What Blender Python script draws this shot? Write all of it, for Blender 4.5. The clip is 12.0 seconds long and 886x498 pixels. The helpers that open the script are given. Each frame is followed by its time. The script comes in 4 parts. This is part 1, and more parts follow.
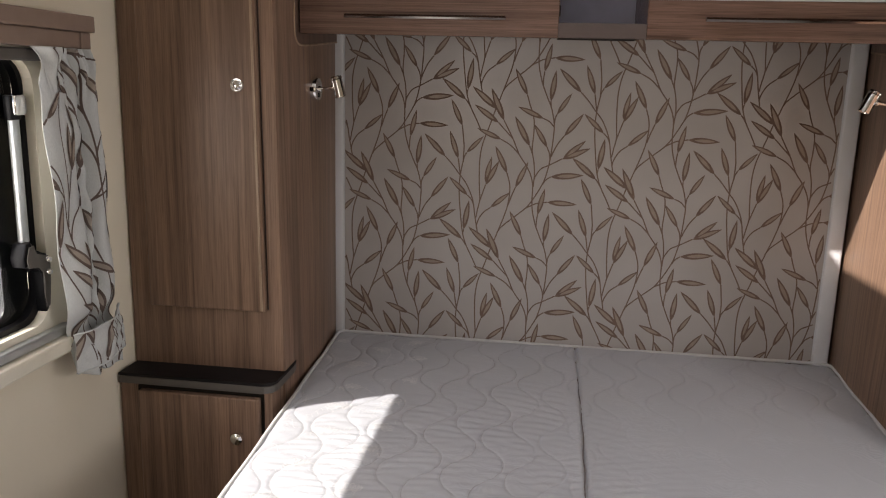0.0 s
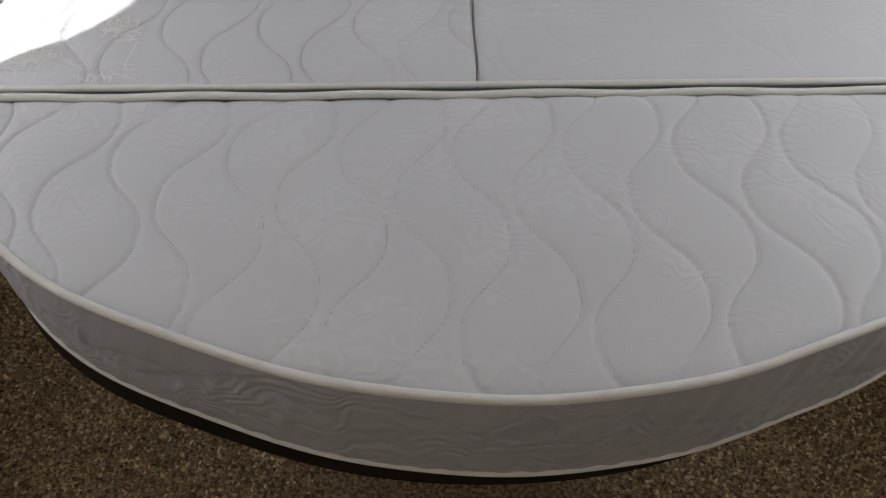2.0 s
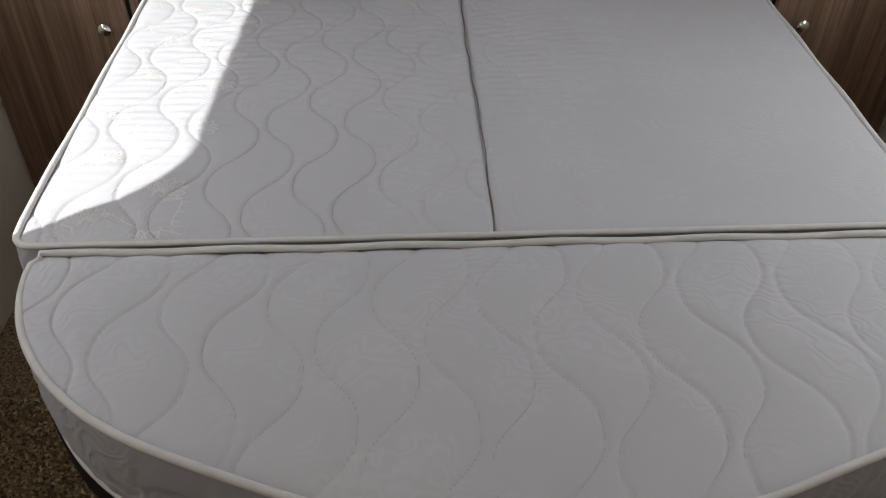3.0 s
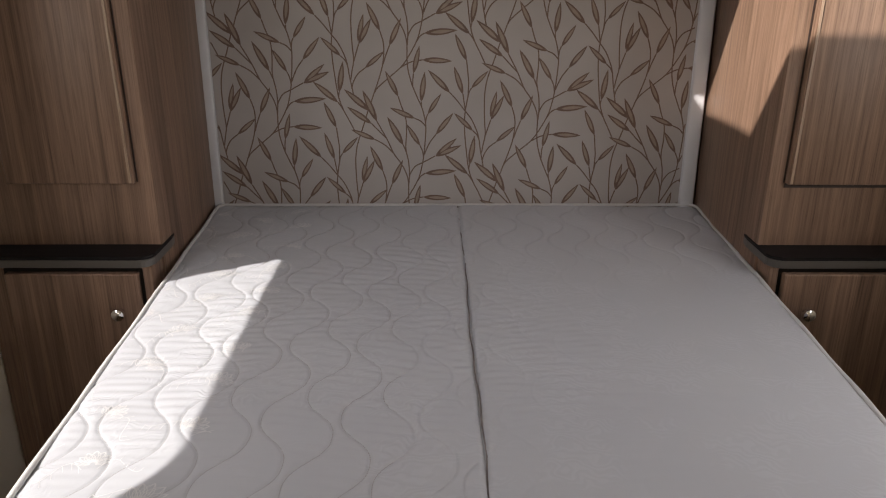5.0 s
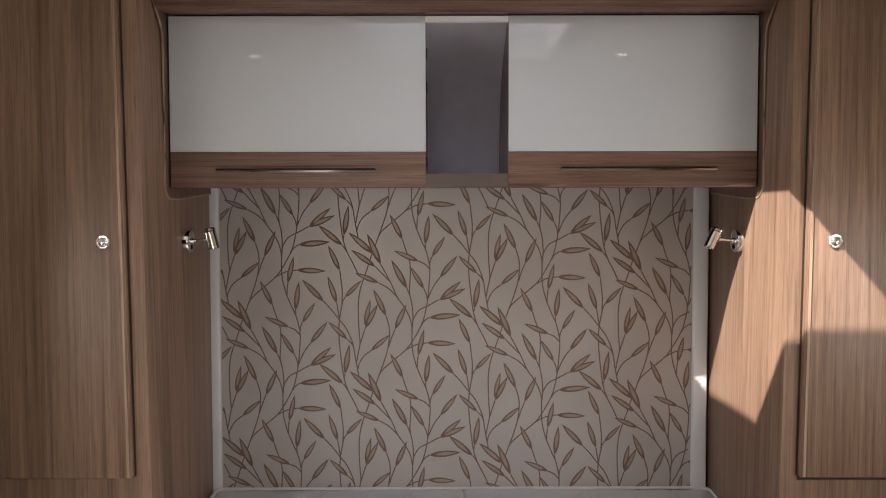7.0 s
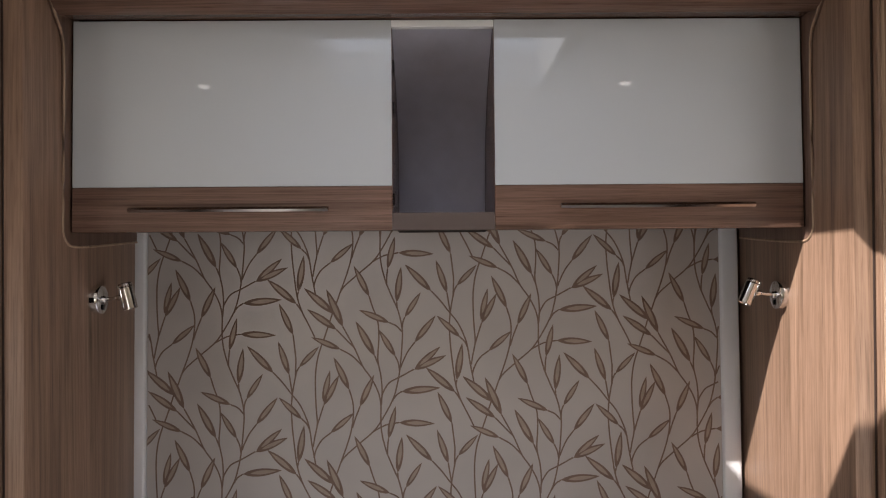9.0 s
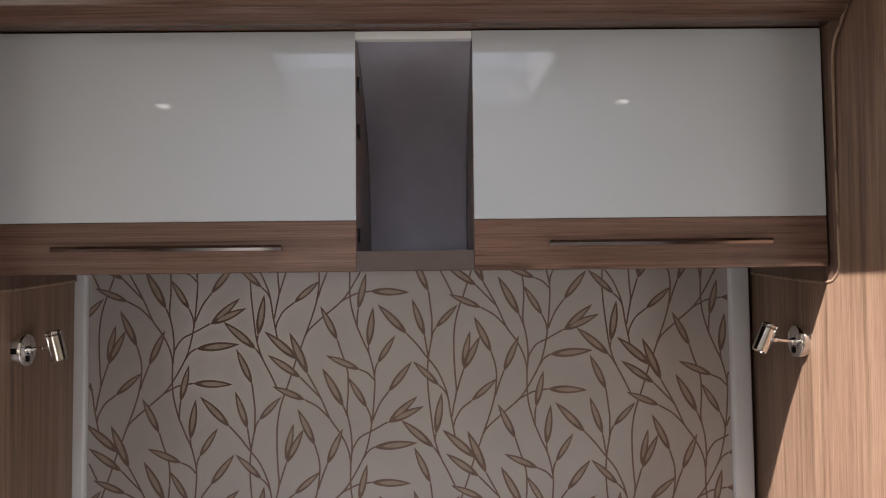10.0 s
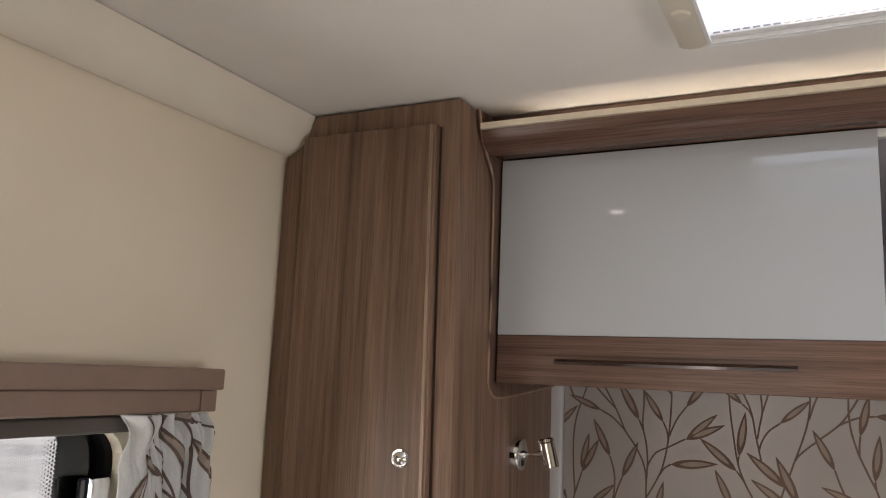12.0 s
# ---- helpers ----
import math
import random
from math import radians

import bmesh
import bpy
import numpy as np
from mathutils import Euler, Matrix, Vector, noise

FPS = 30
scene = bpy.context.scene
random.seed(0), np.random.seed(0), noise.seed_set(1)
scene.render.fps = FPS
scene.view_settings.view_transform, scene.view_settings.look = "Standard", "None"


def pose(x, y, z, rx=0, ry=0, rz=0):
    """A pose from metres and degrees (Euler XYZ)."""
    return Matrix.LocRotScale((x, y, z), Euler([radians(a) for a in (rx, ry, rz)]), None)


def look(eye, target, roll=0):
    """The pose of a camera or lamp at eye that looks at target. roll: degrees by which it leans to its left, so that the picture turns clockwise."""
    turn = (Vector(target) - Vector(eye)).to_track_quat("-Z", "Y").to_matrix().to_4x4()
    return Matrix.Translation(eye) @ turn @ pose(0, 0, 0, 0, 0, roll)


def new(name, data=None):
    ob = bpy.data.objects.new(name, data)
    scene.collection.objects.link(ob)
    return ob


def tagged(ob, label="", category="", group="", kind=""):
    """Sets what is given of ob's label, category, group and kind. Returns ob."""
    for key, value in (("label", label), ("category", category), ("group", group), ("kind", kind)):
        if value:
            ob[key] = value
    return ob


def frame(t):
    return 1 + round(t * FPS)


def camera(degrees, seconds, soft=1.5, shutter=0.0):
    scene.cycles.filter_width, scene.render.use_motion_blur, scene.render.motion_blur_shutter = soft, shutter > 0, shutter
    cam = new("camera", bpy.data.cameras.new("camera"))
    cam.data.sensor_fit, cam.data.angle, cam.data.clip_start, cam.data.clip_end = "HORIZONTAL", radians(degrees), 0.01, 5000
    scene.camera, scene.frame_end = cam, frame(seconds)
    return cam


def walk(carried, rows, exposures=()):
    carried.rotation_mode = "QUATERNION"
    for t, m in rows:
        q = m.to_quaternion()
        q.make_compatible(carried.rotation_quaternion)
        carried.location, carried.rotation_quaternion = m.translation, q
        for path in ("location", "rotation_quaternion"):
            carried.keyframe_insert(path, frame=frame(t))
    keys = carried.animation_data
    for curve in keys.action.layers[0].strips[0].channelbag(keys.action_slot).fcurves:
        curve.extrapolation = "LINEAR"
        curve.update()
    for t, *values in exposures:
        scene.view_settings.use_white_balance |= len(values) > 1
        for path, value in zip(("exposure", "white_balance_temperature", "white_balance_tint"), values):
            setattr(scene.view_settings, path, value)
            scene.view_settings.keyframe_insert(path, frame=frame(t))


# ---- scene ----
cam = camera(59.0, 12.0, soft=1.1)
EXPOSURES = [(0.0, 1.16, 6850, 15), (0.5, 0.92, 6850, 15), (1.0, 0.5, 6600, 11), (1.5, 0.7, 6500, 10), (2.0, 1.31, 6500, 10), (2.7, 1.14, 6500, 10), (4.3, 0.74, 6850, 15), (5.0, 0.87, 6850, 15), (5.5, 1.07, 6850, 15), (7.0, 1.46, 6850, 15), (9.0, 1.27, 6680, 15), (10.0, 1.31, 6650, 15), (10.5, 1.18, 6700, 15), (11.0, 0.94, 6850, 15), (12.0, 1.4, 6850, 15)]
PATH = [
    (0, (-0.086, -0.104, 1.382), (-0.356, 1.834, 0.965), 1.5),
    (0.5, (-0.039, -0.08, 1.317), (-0.205, 1.79, 0.627), 0.9),
    (1, (-0.02, -0.075, 1.257), (-0.114, 1.591, 0.154), -0.4),
    (1.5, (-0.06, -0.125, 1.231), (-0.027, 1.325, -0.147), 1.1),
    (2, (-0.056, -0.135, 1.229), (-0.008, 1.179, -0.278), 1.4),
    (2.5, (-0.088, -0.168, 1.26), (-0.001, 1.253, -0.145), 2.1),
    (2.7, (-0.093, -0.184, 1.269), (-0.013, 1.301, -0.068), 1.4),
    (4.3, (-0.059, -0.124, 1.305), (-0.042, 1.652, 0.385), -0.0),
    (4.5, (-0.058, -0.123, 1.309), (-0.043, 1.695, 0.476), -0.0),
    (5, (-0.059, -0.117, 1.316), (-0.045, 1.76, 0.627), 0.2),
    (5.5, (-0.056, -0.116, 1.343), (-0.045, 1.83, 0.883), 0.3),
    (6, (-0.054, -0.113, 1.372), (-0.047, 1.87, 1.108), 0.2),
    (6.5, (-0.053, -0.112, 1.405), (-0.051, 1.883, 1.268), -0.1),
    (7, (-0.052, -0.114, 1.419), (-0.055, 1.884, 1.334), -0.1),
    (7.2, (-0.05, -0.106, 1.421), (-0.052, 1.894, 1.387), -0.1),
    (9, (-0.013, 0.256, 1.401), (0.004, 2.255, 1.467), -0.45),
    (9.5, (-0.02, 0.356, 1.437), (0.017, 2.355, 1.503), -0.5),
    (10, (0.03, 0.441, 1.452), (0.055, 2.438, 1.558), -0.65),
    (10.5, (0.017, 0.448, 1.492), (0.038, 2.434, 1.719), -0.7),
    (10.7, (0.007, 0.442, 1.499), (0.028, 2.42, 1.794), -0.8),
    (11, (-0.005, 0.448, 1.5), (-0.081, 2.421, 1.819), -0.3),
    (11.3, (-0.039, 0.45, 1.492), (-0.367, 2.394, 1.827), 0.8),
    (11.5, (-0.082, 0.446, 1.493), (-0.614, 2.345, 1.826), 1.2),
    (12, (-0.162, 0.437, 1.496), (-1.048, 2.202, 1.81), 2.4),
]
walk(cam, [(t, look(eye, target, roll)) for t, eye, target, roll in PATH], EXPOSURES)

# ---------------------------------------------------------------- world and light
SUN_DIR = Vector((0.880, 0.649, -1.0)).normalized()
world = bpy.data.worlds.new("sky")
scene.world = world
world.use_nodes = True
wn = world.node_tree.nodes
sky = wn.new("ShaderNodeTexSky")
sky.sky_type = "NISHITA"
sky.sun_disc = False
sky.sun_elevation = math.asin(-SUN_DIR.z)
sky.sun_rotation = math.atan2(-SUN_DIR.x, -SUN_DIR.y)
world.node_tree.links.new(sky.outputs[0], wn["Background"].inputs[0])
wn["Background"].inputs[1].default_value = 0.10
sun_data = bpy.data.lights.new("sun", "SUN")
sun_data.energy, sun_data.angle, sun_data.color = 5.0, radians(0.6), (1.0, 0.985, 0.955)
sun = new("sun", sun_data)
sun.matrix_world = look((-6, -4, 8), Vector((-6, -4, 8)) + SUN_DIR)

XL, XR = -0.698, 0.685          # inner faces of the wardrobes
WALL, FRONT, HEAD, CEIL = 1.050, 1.545, 2.05, 1.948
BACK = -1.5                      # wall behind


def area_lamp(name, m, w, h, power, colour):
    d = bpy.data.lights.new(name, "AREA")
    d.shape, d.size, d.size_y, d.energy, d.color = "RECTANGLE", w, h, power, colour
    ob = new(name, d)
    ob.matrix_world = m
    return ob


area_lamp("window_daylight", look((-1.13, 0.75, 1.15), (0, 0.75, 1.05)), 0.9, 0.48, 3.4, (1.0, 0.96, 0.925))
area_lamp("east_window_daylight", look((1.13, 0.75, 1.15), (0, 0.75, 1.05)), 0.9, 0.48, 4.9, (0.98, 0.96, 0.95))
# added frontal fill before the closed rear wall, no opening there
area_lamp("doorway_daylight", look((-0.35, BACK + 0.02, 1.36), (-0.1, 1, 1.25)), 1.2, 0.44, 2.0, (1.0, 0.94, 0.885))
area_lamp("skylight_daylight", look((0.0, 1.15, 2.35), (0, 1.15, 0)), 0.9, 0.8, 1.3, (0.88, 0.93, 1.0))


# ---------------------------------------------------------------- materials
def mat(name, base, rough=0.5, metal=0.0):
    m = bpy.data.materials.new(name)
    m.use_nodes = True
    b = m.node_tree.nodes["Principled BSDF"]
    b.inputs["Base Color"].default_value = (*base, 1)
    b.inputs["Roughness"].default_value = rough
    b.inputs["Metallic"].default_value = metal
    return m, m.node_tree.nodes, m.node_tree.links, b


def coords(nodes, links, scale):
    tc, mp = nodes.new("ShaderNodeTexCoord"), nodes.new("ShaderNodeMapping")
    mp.inputs["Scale"].default_value = scale
    links.new(tc.outputs["Object"], mp.inputs[0])
    return mp.outputs[0]


def noise_tex(nodes, links, scale, size, detail=4, distort=0.0):
    n = nodes.new("ShaderNodeTexNoise")
    n.inputs["Scale"].default_value, n.inputs["Detail"].default_value = size, detail
    n.inputs["Distortion"].default_value = distort
    links.new(coords(nodes, links, scale), n.inputs["Vector"])
    return n.outputs[0]


def ramp(nodes, links, fac, stops):
    r = nodes.new("ShaderNodeValToRGB")
    while len(r.color_ramp.elements) < len(stops):
        r.color_ramp.elements.new(0.5)
    for e, (p, c) in zip(r.color_ramp.elements, stops):
        e.position, e.color = p, (*c, 1)
    links.new(fac, r.inputs[0])
    return r.outputs[0]


def mix(nodes, links, kind, fac, a, b):
    n = nodes.new("ShaderNodeMix")
    n.data_type, n.blend_type = "RGBA", kind
    n.inputs[0].default_value = fac
    links.new(a, n.inputs[6])
    links.new(b, n.inputs[7])
    return n.outputs[2]


def bump(nodes, links, b, height, strength, dist=0.001):
    n = nodes.new("ShaderNodeBump")
    n.inputs["Strength"].default_value, n.inputs["Distance"].default_value = strength, dist
    links.new(height, n.inputs["Height"])
    links.new(n.outputs[0], b.inputs["Normal"])


def wood(name, axis, dark, light, rough=0.42):
    """Laminate with long streaks along one axis."""
    m, n, l, b = mat(name, light, rough)
    def along(c, f):
        return tuple(f if i == axis else c for i in range(3))
    broad = noise_tex(n, l, along(11, 0.5), 1.0, 3, 0.5)
    streak = noise_tex(n, l, along(85, 1.7), 1.0, 5, 0.15)
    fine = noise_tex(n, l, along(340, 6), 1.0, 3, 0.0)
    pores = noise_tex(n, l, along(620, 16), 1.0, 2, 0.0)
    mid = tuple((p + q) / 2 for p, q in zip(dark, light))
    c1 = ramp(n, l, broad, [(0.27, tuple(0.92 * p for p in dark)), (0.44, mid), (0.56, mid), (0.72, tuple(0.7 * p + 0.3 * q for p, q in zip(light, mid)))])
    c2 = ramp(n, l, streak, [(0.27, (0.40, 0.385, 0.345)), (0.42, (0.82, 0.81, 0.78)), (0.56, (1.02, 1.02, 1.01)), (0.75, (1.18, 1.17, 1.15))])
    c3 = ramp(n, l, fine, [(0.30, (0.74, 0.72, 0.69)), (0.50, (0.97, 0.97, 0.96)), (0.70, (1.12, 1.12, 1.11))])
    c4 = ramp(n, l, pores, [(0.33, (0.72, 0.69, 0.66)), (0.47, (1, 1, 1))])
    col = mix(n, l, "MULTIPLY", 0.85, mix(n, l, "MULTIPLY", 0.9, mix(n, l, "MULTIPLY", 0.85, c1, c2), c3), c4)
    l.new(col, b.inputs["Base Color"])
    bump(n, l, b, pores, 0.25, 0.0004)
    b.inputs["Specular IOR Level"].default_value = 0.4
    return m


WOOD_DARK, WOOD_LIGHT = (0.130, 0.076, 0.052), (0.322, 0.204, 0.142)
WOOD_V = wood("walnut_laminate_upright", 2, WOOD_DARK, WOOD_LIGHT)
WOOD_H = wood("walnut_laminate_level", 0, (0.100, 0.055, 0.041), (0.225, 0.133, 0.100), 0.25)
WOOD_EDGE = wood("laminate_edge", 2, (0.30, 0.20, 0.14), (0.42, 0.30, 0.21))


def plain(name, base, rough, vary=0.06, size=9, relief=0.0, grain=300, metal=0.0):
    m, n, l, b = mat(name, base, rough, metal)
    v = noise_tex(n, l, (1, 1, 1), size, 4)
    lo = tuple(c * (1 - vary) for c in base)
    hi = tuple(min(1, c * (1 + vary)) for c in base)
    l.new(ramp(n, l, v, [(0.3, lo), (0.7, hi)]), b.inputs["Base Color"])
    if relief:
        bump(n, l, b, noise_tex(n, l, (1, 1, 1), grain, 2), relief, 0.0006)
    return m


WOOD_CHEEK = wood("walnut_laminate_dark", 2, (0.10, 0.058, 0.042), (0.17, 0.102, 0.074))
SILL = plain("dark_taupe_laminate", (0.095, 0.068, 0.058), 0.5, 0.06, 30)
PELMET = plain("taupe_laminate", (0.245, 0.172, 0.135), 0.45, 0.06, 30)
CREAM = plain("cream_wallboard", (0.78, 0.70, 0.56), 0.55, 0.03, 4, 0.25, 500)
CEILING = plain("ceiling_lining", (0.82, 0.79, 0.74), 0.8, 0.03, 5, 0.4, 700)
COVE = plain("cream_cove", (0.80, 0.75, 0.65), 0.5, 0.02)
WHITE_PLASTIC = plain("white_plastic", (0.78, 0.78, 0.77), 0.35, 0.02)
FRAME_PLASTIC = plain("cream_plastic", (0.68, 0.63, 0.52), 0.4, 0.04)
PALE_EDGE = plain("pale_edging", (0.86, 0.76, 0.60), 0.45, 0.03)
TRIM = plain("pale_grey_trim", (0.66, 0.66, 0.67), 0.45, 0.03)
BLACK = plain("black_laminate", (0.010, 0.008, 0.008), 0.6, 0.3)
SHELF_EDGE = plain("dark_taupe_edging", (0.085, 0.075, 0.066), 0.4, 0.1)
RUBBER = plain("black_rubber", (0.005, 0.005, 0.006), 0.3, 0.2)
ALU = plain("brushed_aluminium", (0.55, 0.57, 0.58), 0.38, 0.05, 40, 0, 300, 0.9)
CHROME = plain("chrome", (0.78, 0.77, 0.76), 0.08, 0.03, 30, 0, 300, 1.0)
CHROME_DARK = plain("dark_chrome", (0.36, 0.31, 0.29), 0.12, 0.05, 30, 0, 300, 1.0)
NICHE = plain("lilac_grey_lining", (0.50, 0.485, 0.545), 0.85, 0.06, 20, 0.4, 500)
for m0 in (BLACK, RUBBER):
    m0.node_tree.nodes["Principled BSDF"].inputs["Specular IOR Level"].default_value = 0.15
STAY = plain("grey_stay_metal", (0.20, 0.21, 0.22), 0.45, 0.1, 40, 0, 300, 0.6)
GREY_INK = plain("grey_ink", (0.25, 0.25, 0.25), 0.6)
# bed base colour; also stands in for shade beneath the lockers
BASE_BOARD = plain("dark_board_and_shade", (0.012, 0.009, 0.007), 0.6, 0.2, 30)
GAP = plain("dark_joint", (0.035, 0.021, 0.016), 0.6, 0.1)
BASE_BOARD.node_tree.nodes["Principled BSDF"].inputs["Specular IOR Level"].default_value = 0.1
LEAF_INK = plain("brown_print", (0.165, 0.108, 0.080), 0.7, 0.12, 40)
LEAF_PALE = plain("pale_brown_print", (0.315, 0.25, 0.20), 0.7, 0.1, 40)
CURTAIN_INK = plain("dark_brown_print", (0.105, 0.072, 0.058), 0.7, 0.15, 40)
CURTAIN_INK_PALE = plain("mid_brown_print", (0.29, 0.24, 0.20), 0.7, 0.15, 40)
GLOSS, gn, gl, gb = mat("white_gloss_laminate", (0.475, 0.495, 0.505), 0.03)
gb.inputs["Coat Weight"].default_value, gb.inputs["Coat Roughness"].default_value = 0.25, 0.03
gb.inputs["Specular IOR Level"].default_value = 0.5

# wipeable headboard cloth
CLOTH, n, l, b = mat("beige_wipeable_cloth", (0.50, 0.45, 0.40), 0.29)
l.new(ramp(n, l, noise_tex(n, l, (1, 1, 1), 6, 4), [(0.3, (0.385, 0.352, 0.332)), (0.7, (0.430, 0.397, 0.375))]), b.inputs["Base Color"])
bump(n, l, b, noise_tex(n, l, (1, 1, 1), 900, 2), 0.25, 0.0004)
b.inputs["Coat Weight"].default_value, b.inputs["Coat Roughness"].default_value, b.inputs["Coat IOR"].default_value = 0.35, 0.30, 1.5
CURTAIN, n, l, b = mat("pale_curtain_cloth", (0.62, 0.62, 0.60), 0.75)
l.new(ramp(n, l, noise_tex(n, l, (900, 900, 250), 1, 2), [(0.3, (0.47, 0.48, 0.47)), (0.7, (0.56, 0.57, 0.56))]), b.inputs["Base Color"])
bump(n, l, b, noise_tex(n, l, (1, 1, 1), 1200, 1), 0.2, 0.0004)


def ticking(name, base, relief=0.24, swirls=26):
    """White woven mattress cover with flower swirls in the weave."""
    m, n, l, b = mat(name, base, 0.62)
    wv = n.new("ShaderNodeTexWave")
    wv.wave_type, wv.rings_direction = "RINGS", "SPHERICAL"
    wv.inputs["Scale"].default_value, wv.inputs["Distortion"].default_value = swirls, 22
    wv.inputs["Detail"].default_value, wv.inputs["Detail Scale"].default_value = 1.5, 0.9
    l.new(coords(n, l, (1, 1, 1)), wv.inputs["Vector"])
    patch = noise_tex(n, l, (1, 1, 1), 8, 2)
    where = ramp(n, l, patch, [(0.42, (0, 0, 0)), (0.58, (1, 1, 1))])
    swirl = mix(n, l, "MULTIPLY", 1.0, wv.outputs[0], where)
    weave = noise_tex(n, l, (1, 1, 1), 850, 1)
    lo, hi = tuple(c * 0.975 for c in base), tuple(min(1, c * 1.02) for c in base)
    tint = ramp(n, l, swirl, [(0.25, lo), (0.75, hi)])
    soft = ramp(n, l, noise_tex(n, l, (1, 1, 1), 3, 3), [(0.3, (0.95, 0.95, 0.96)), (0.7, (1, 1, 1))])
    l.new(mix(n, l, "MULTIPLY", 1.0, tint, soft), b.inputs["Base Color"])
    hgt = mix(n, l, "ADD", 0.55, swirl, weave)
    bump(n, l, b, hgt, relief, 0.0012)
    b.inputs["Sheen Weight"].default_value = 0.15
    return m


TICKING = ticking("white_quilted_ticking", (0.485, 0.49, 0.515))
# same white weave, its side shade put into a darker, bluer base colour
BORDER = ticking("shaded_woven_border", (0.320, 0.322, 0.355), 1.0, 20)
WEAVE = plain("white_weave_thread", (0.64, 0.63, 0.63), 0.7, 0.02)
THREAD = plain("grey_beige_thread", (0.36, 0.345, 0.34), 0.8)
PIPING = plain("white_piping", (0.58, 0.57, 0.56), 0.7, 0.05, 60, 0.6, 900)
SEAM = plain("grey_seam_cord", (0.20, 0.17, 0.16), 0.8, 0.2, 60)

CARPET, n, l, b = mat("brown_carpet", (0.2, 0.16, 0.12), 0.95)
c1 = ramp(n, l, noise_tex(n, l, (1, 1, 1), 150, 3), [(0.36, (0.12, 0.083, 0.050)), (0.5, (0.28, 0.20, 0.125)), (0.64, (0.46, 0.35, 0.23))])
c2 = ramp(n, l, noise_tex(n, l, (1, 1, 1), 7, 3), [(0.3, (0.8, 0.8, 0.8)), (0.7, (1, 1, 1))])
l.new(mix(n, l, "MULTIPLY", 1.0, c1, c2), b.inputs["Base Color"])
bump(n, l, b, noise_tex(n, l, (1, 1, 1), 230, 2), 1.0, 0.006)

GLASS, n, l, b = mat("tinted_acrylic_pane", (1, 1, 1), 0.02)
tint, sheen, blend = n.new("ShaderNodeBsdfTransparent"), n.new("ShaderNodeBsdfGlossy"), n.new("ShaderNodeMixShader")
tint.inputs[0].default_value = (0.86, 0.87, 0.87, 1)
sheen.inputs["Roughness"].default_value = 0.02
blend.inputs[0].default_value = 0.05
l.new(tint.outputs[0], blend.inputs[1])
l.new(sheen.outputs[0], blend.inputs[2])
l.new(blend.outputs[0], n["Material Output"].inputs[0])
DOME, n, l, b = mat("milky_dome", (1, 1, 1), 0.3)
clear, milky, blend = n.new("ShaderNodeBsdfTransparent"), n.new("ShaderNodeBsdfTranslucent"), n.new("ShaderNodeMixShader")
milky.inputs[0].default_value = (0.86, 0.90, 0.96, 1)
blend.inputs[0].default_value = 0.4
l.new(clear.outputs[0], blend.inputs[1])
l.new(milky.outputs[0], blend.inputs[2])
l.new(blend.outputs[0], n["Material Output"].inputs[0])
LED, n, l, b = mat("warm_led", (1, 0.9, 0.7), 0.5)
b.inputs["Emission Color"].default_value, b.inputs["Emission Strength"].default_value = (1.0, 0.92, 0.78, 1), 3.2
SPOT, n, l, b = mat("spot_lens", (1, 1, 1), 0.4)
b.inputs["Emission Color"].default_value, b.inputs["Emission Strength"].default_value = (1.0, 0.95, 0.88, 1), 2.6
GROUND = plain("grey_gravel", (0.20, 0.19, 0.18), 0.9, 0.3, 0.7)


# ---------------------------------------------------------------- mesh helpers
def mesh_ob(name, verts, faces, material, smooth=False):
    me = bpy.data.meshes.new(name)
    me.from_pydata([tuple(v) for v in verts], [], [tuple(f) for f in faces])
    me.validate()
    me.update()
    for mm in (material if isinstance(material, (list, tuple)) else [material]):
        me.materials.append(mm)
    if smooth:
        me.polygons.foreach_set("use_smooth", [True] * len(me.polygons))
    return new(name, me)


def thing(name, at, label, category, group="", kind=""):
    ob = new(name)
    ob.location = at
    ob.empty_display_size = 0.05
    return tagged(ob, label, category, group, kind)


def origin(ob):
    m = Matrix.Translation(ob.location)
    while ob.parent:
        ob = ob.parent
        m = Matrix.Translation(ob.location) @ m if ob.type == "EMPTY" else m
    return m


def hang(ob, parent, label=""):
    """Hang a mesh that lies in world places under a thing or a part."""
    ob.parent = parent
    top = parent
    while top.parent:
        top = top.parent
    ob.matrix_parent_inverse = Matrix.Translation(top.location).inverted() if parent is top else Matrix()
    return tagged(ob, label)


def part(name, bm, material, parent=None, label="", smooth=False):
    """Links a bmesh, in world places, as one mesh under a thing or part."""
    bmesh.ops.recalc_face_normals(bm, faces=bm.faces)
    me = bpy.data.meshes.new(name)
    bm.to_mesh(me)
    bm.free()
    for mm in (material if isinstance(material, (list, tuple)) else [material]):
        me.materials.append(mm)
    if smooth:
        me.polygons.foreach_set("use_smooth", [True] * len(me.polygons))
        me.set_sharp_from_angle(angle=radians(35))
    ob = new(name, me)
    if parent is not None:
        hang(ob, parent, label)
    return ob


def box(x0, x1, y0, y1, z0, z1, r=0.0, seg=2, bm=None):
    b0 = bmesh.new()
    bmesh.ops.create_cube(b0, size=1, matrix=Matrix.Translation(((x0 + x1) / 2, (y0 + y1) / 2, (z0 + z1) / 2)) @ Matrix.Diagonal((abs(x1 - x0), abs(y1 - y0), abs(z1 - z0), 1)))
    if r:
        bmesh.ops.bevel(b0, geom=list(b0.edges), offset=r, segments=seg, affect="EDGES", profile=0.5)
    if bm is None:
        return b0
    tmp = bpy.data.meshes.new("tmp")
    b0.to_mesh(tmp)
    b0.free()
    bm.from_mesh(tmp)
    bpy.data.meshes.remove(tmp)
    return bm


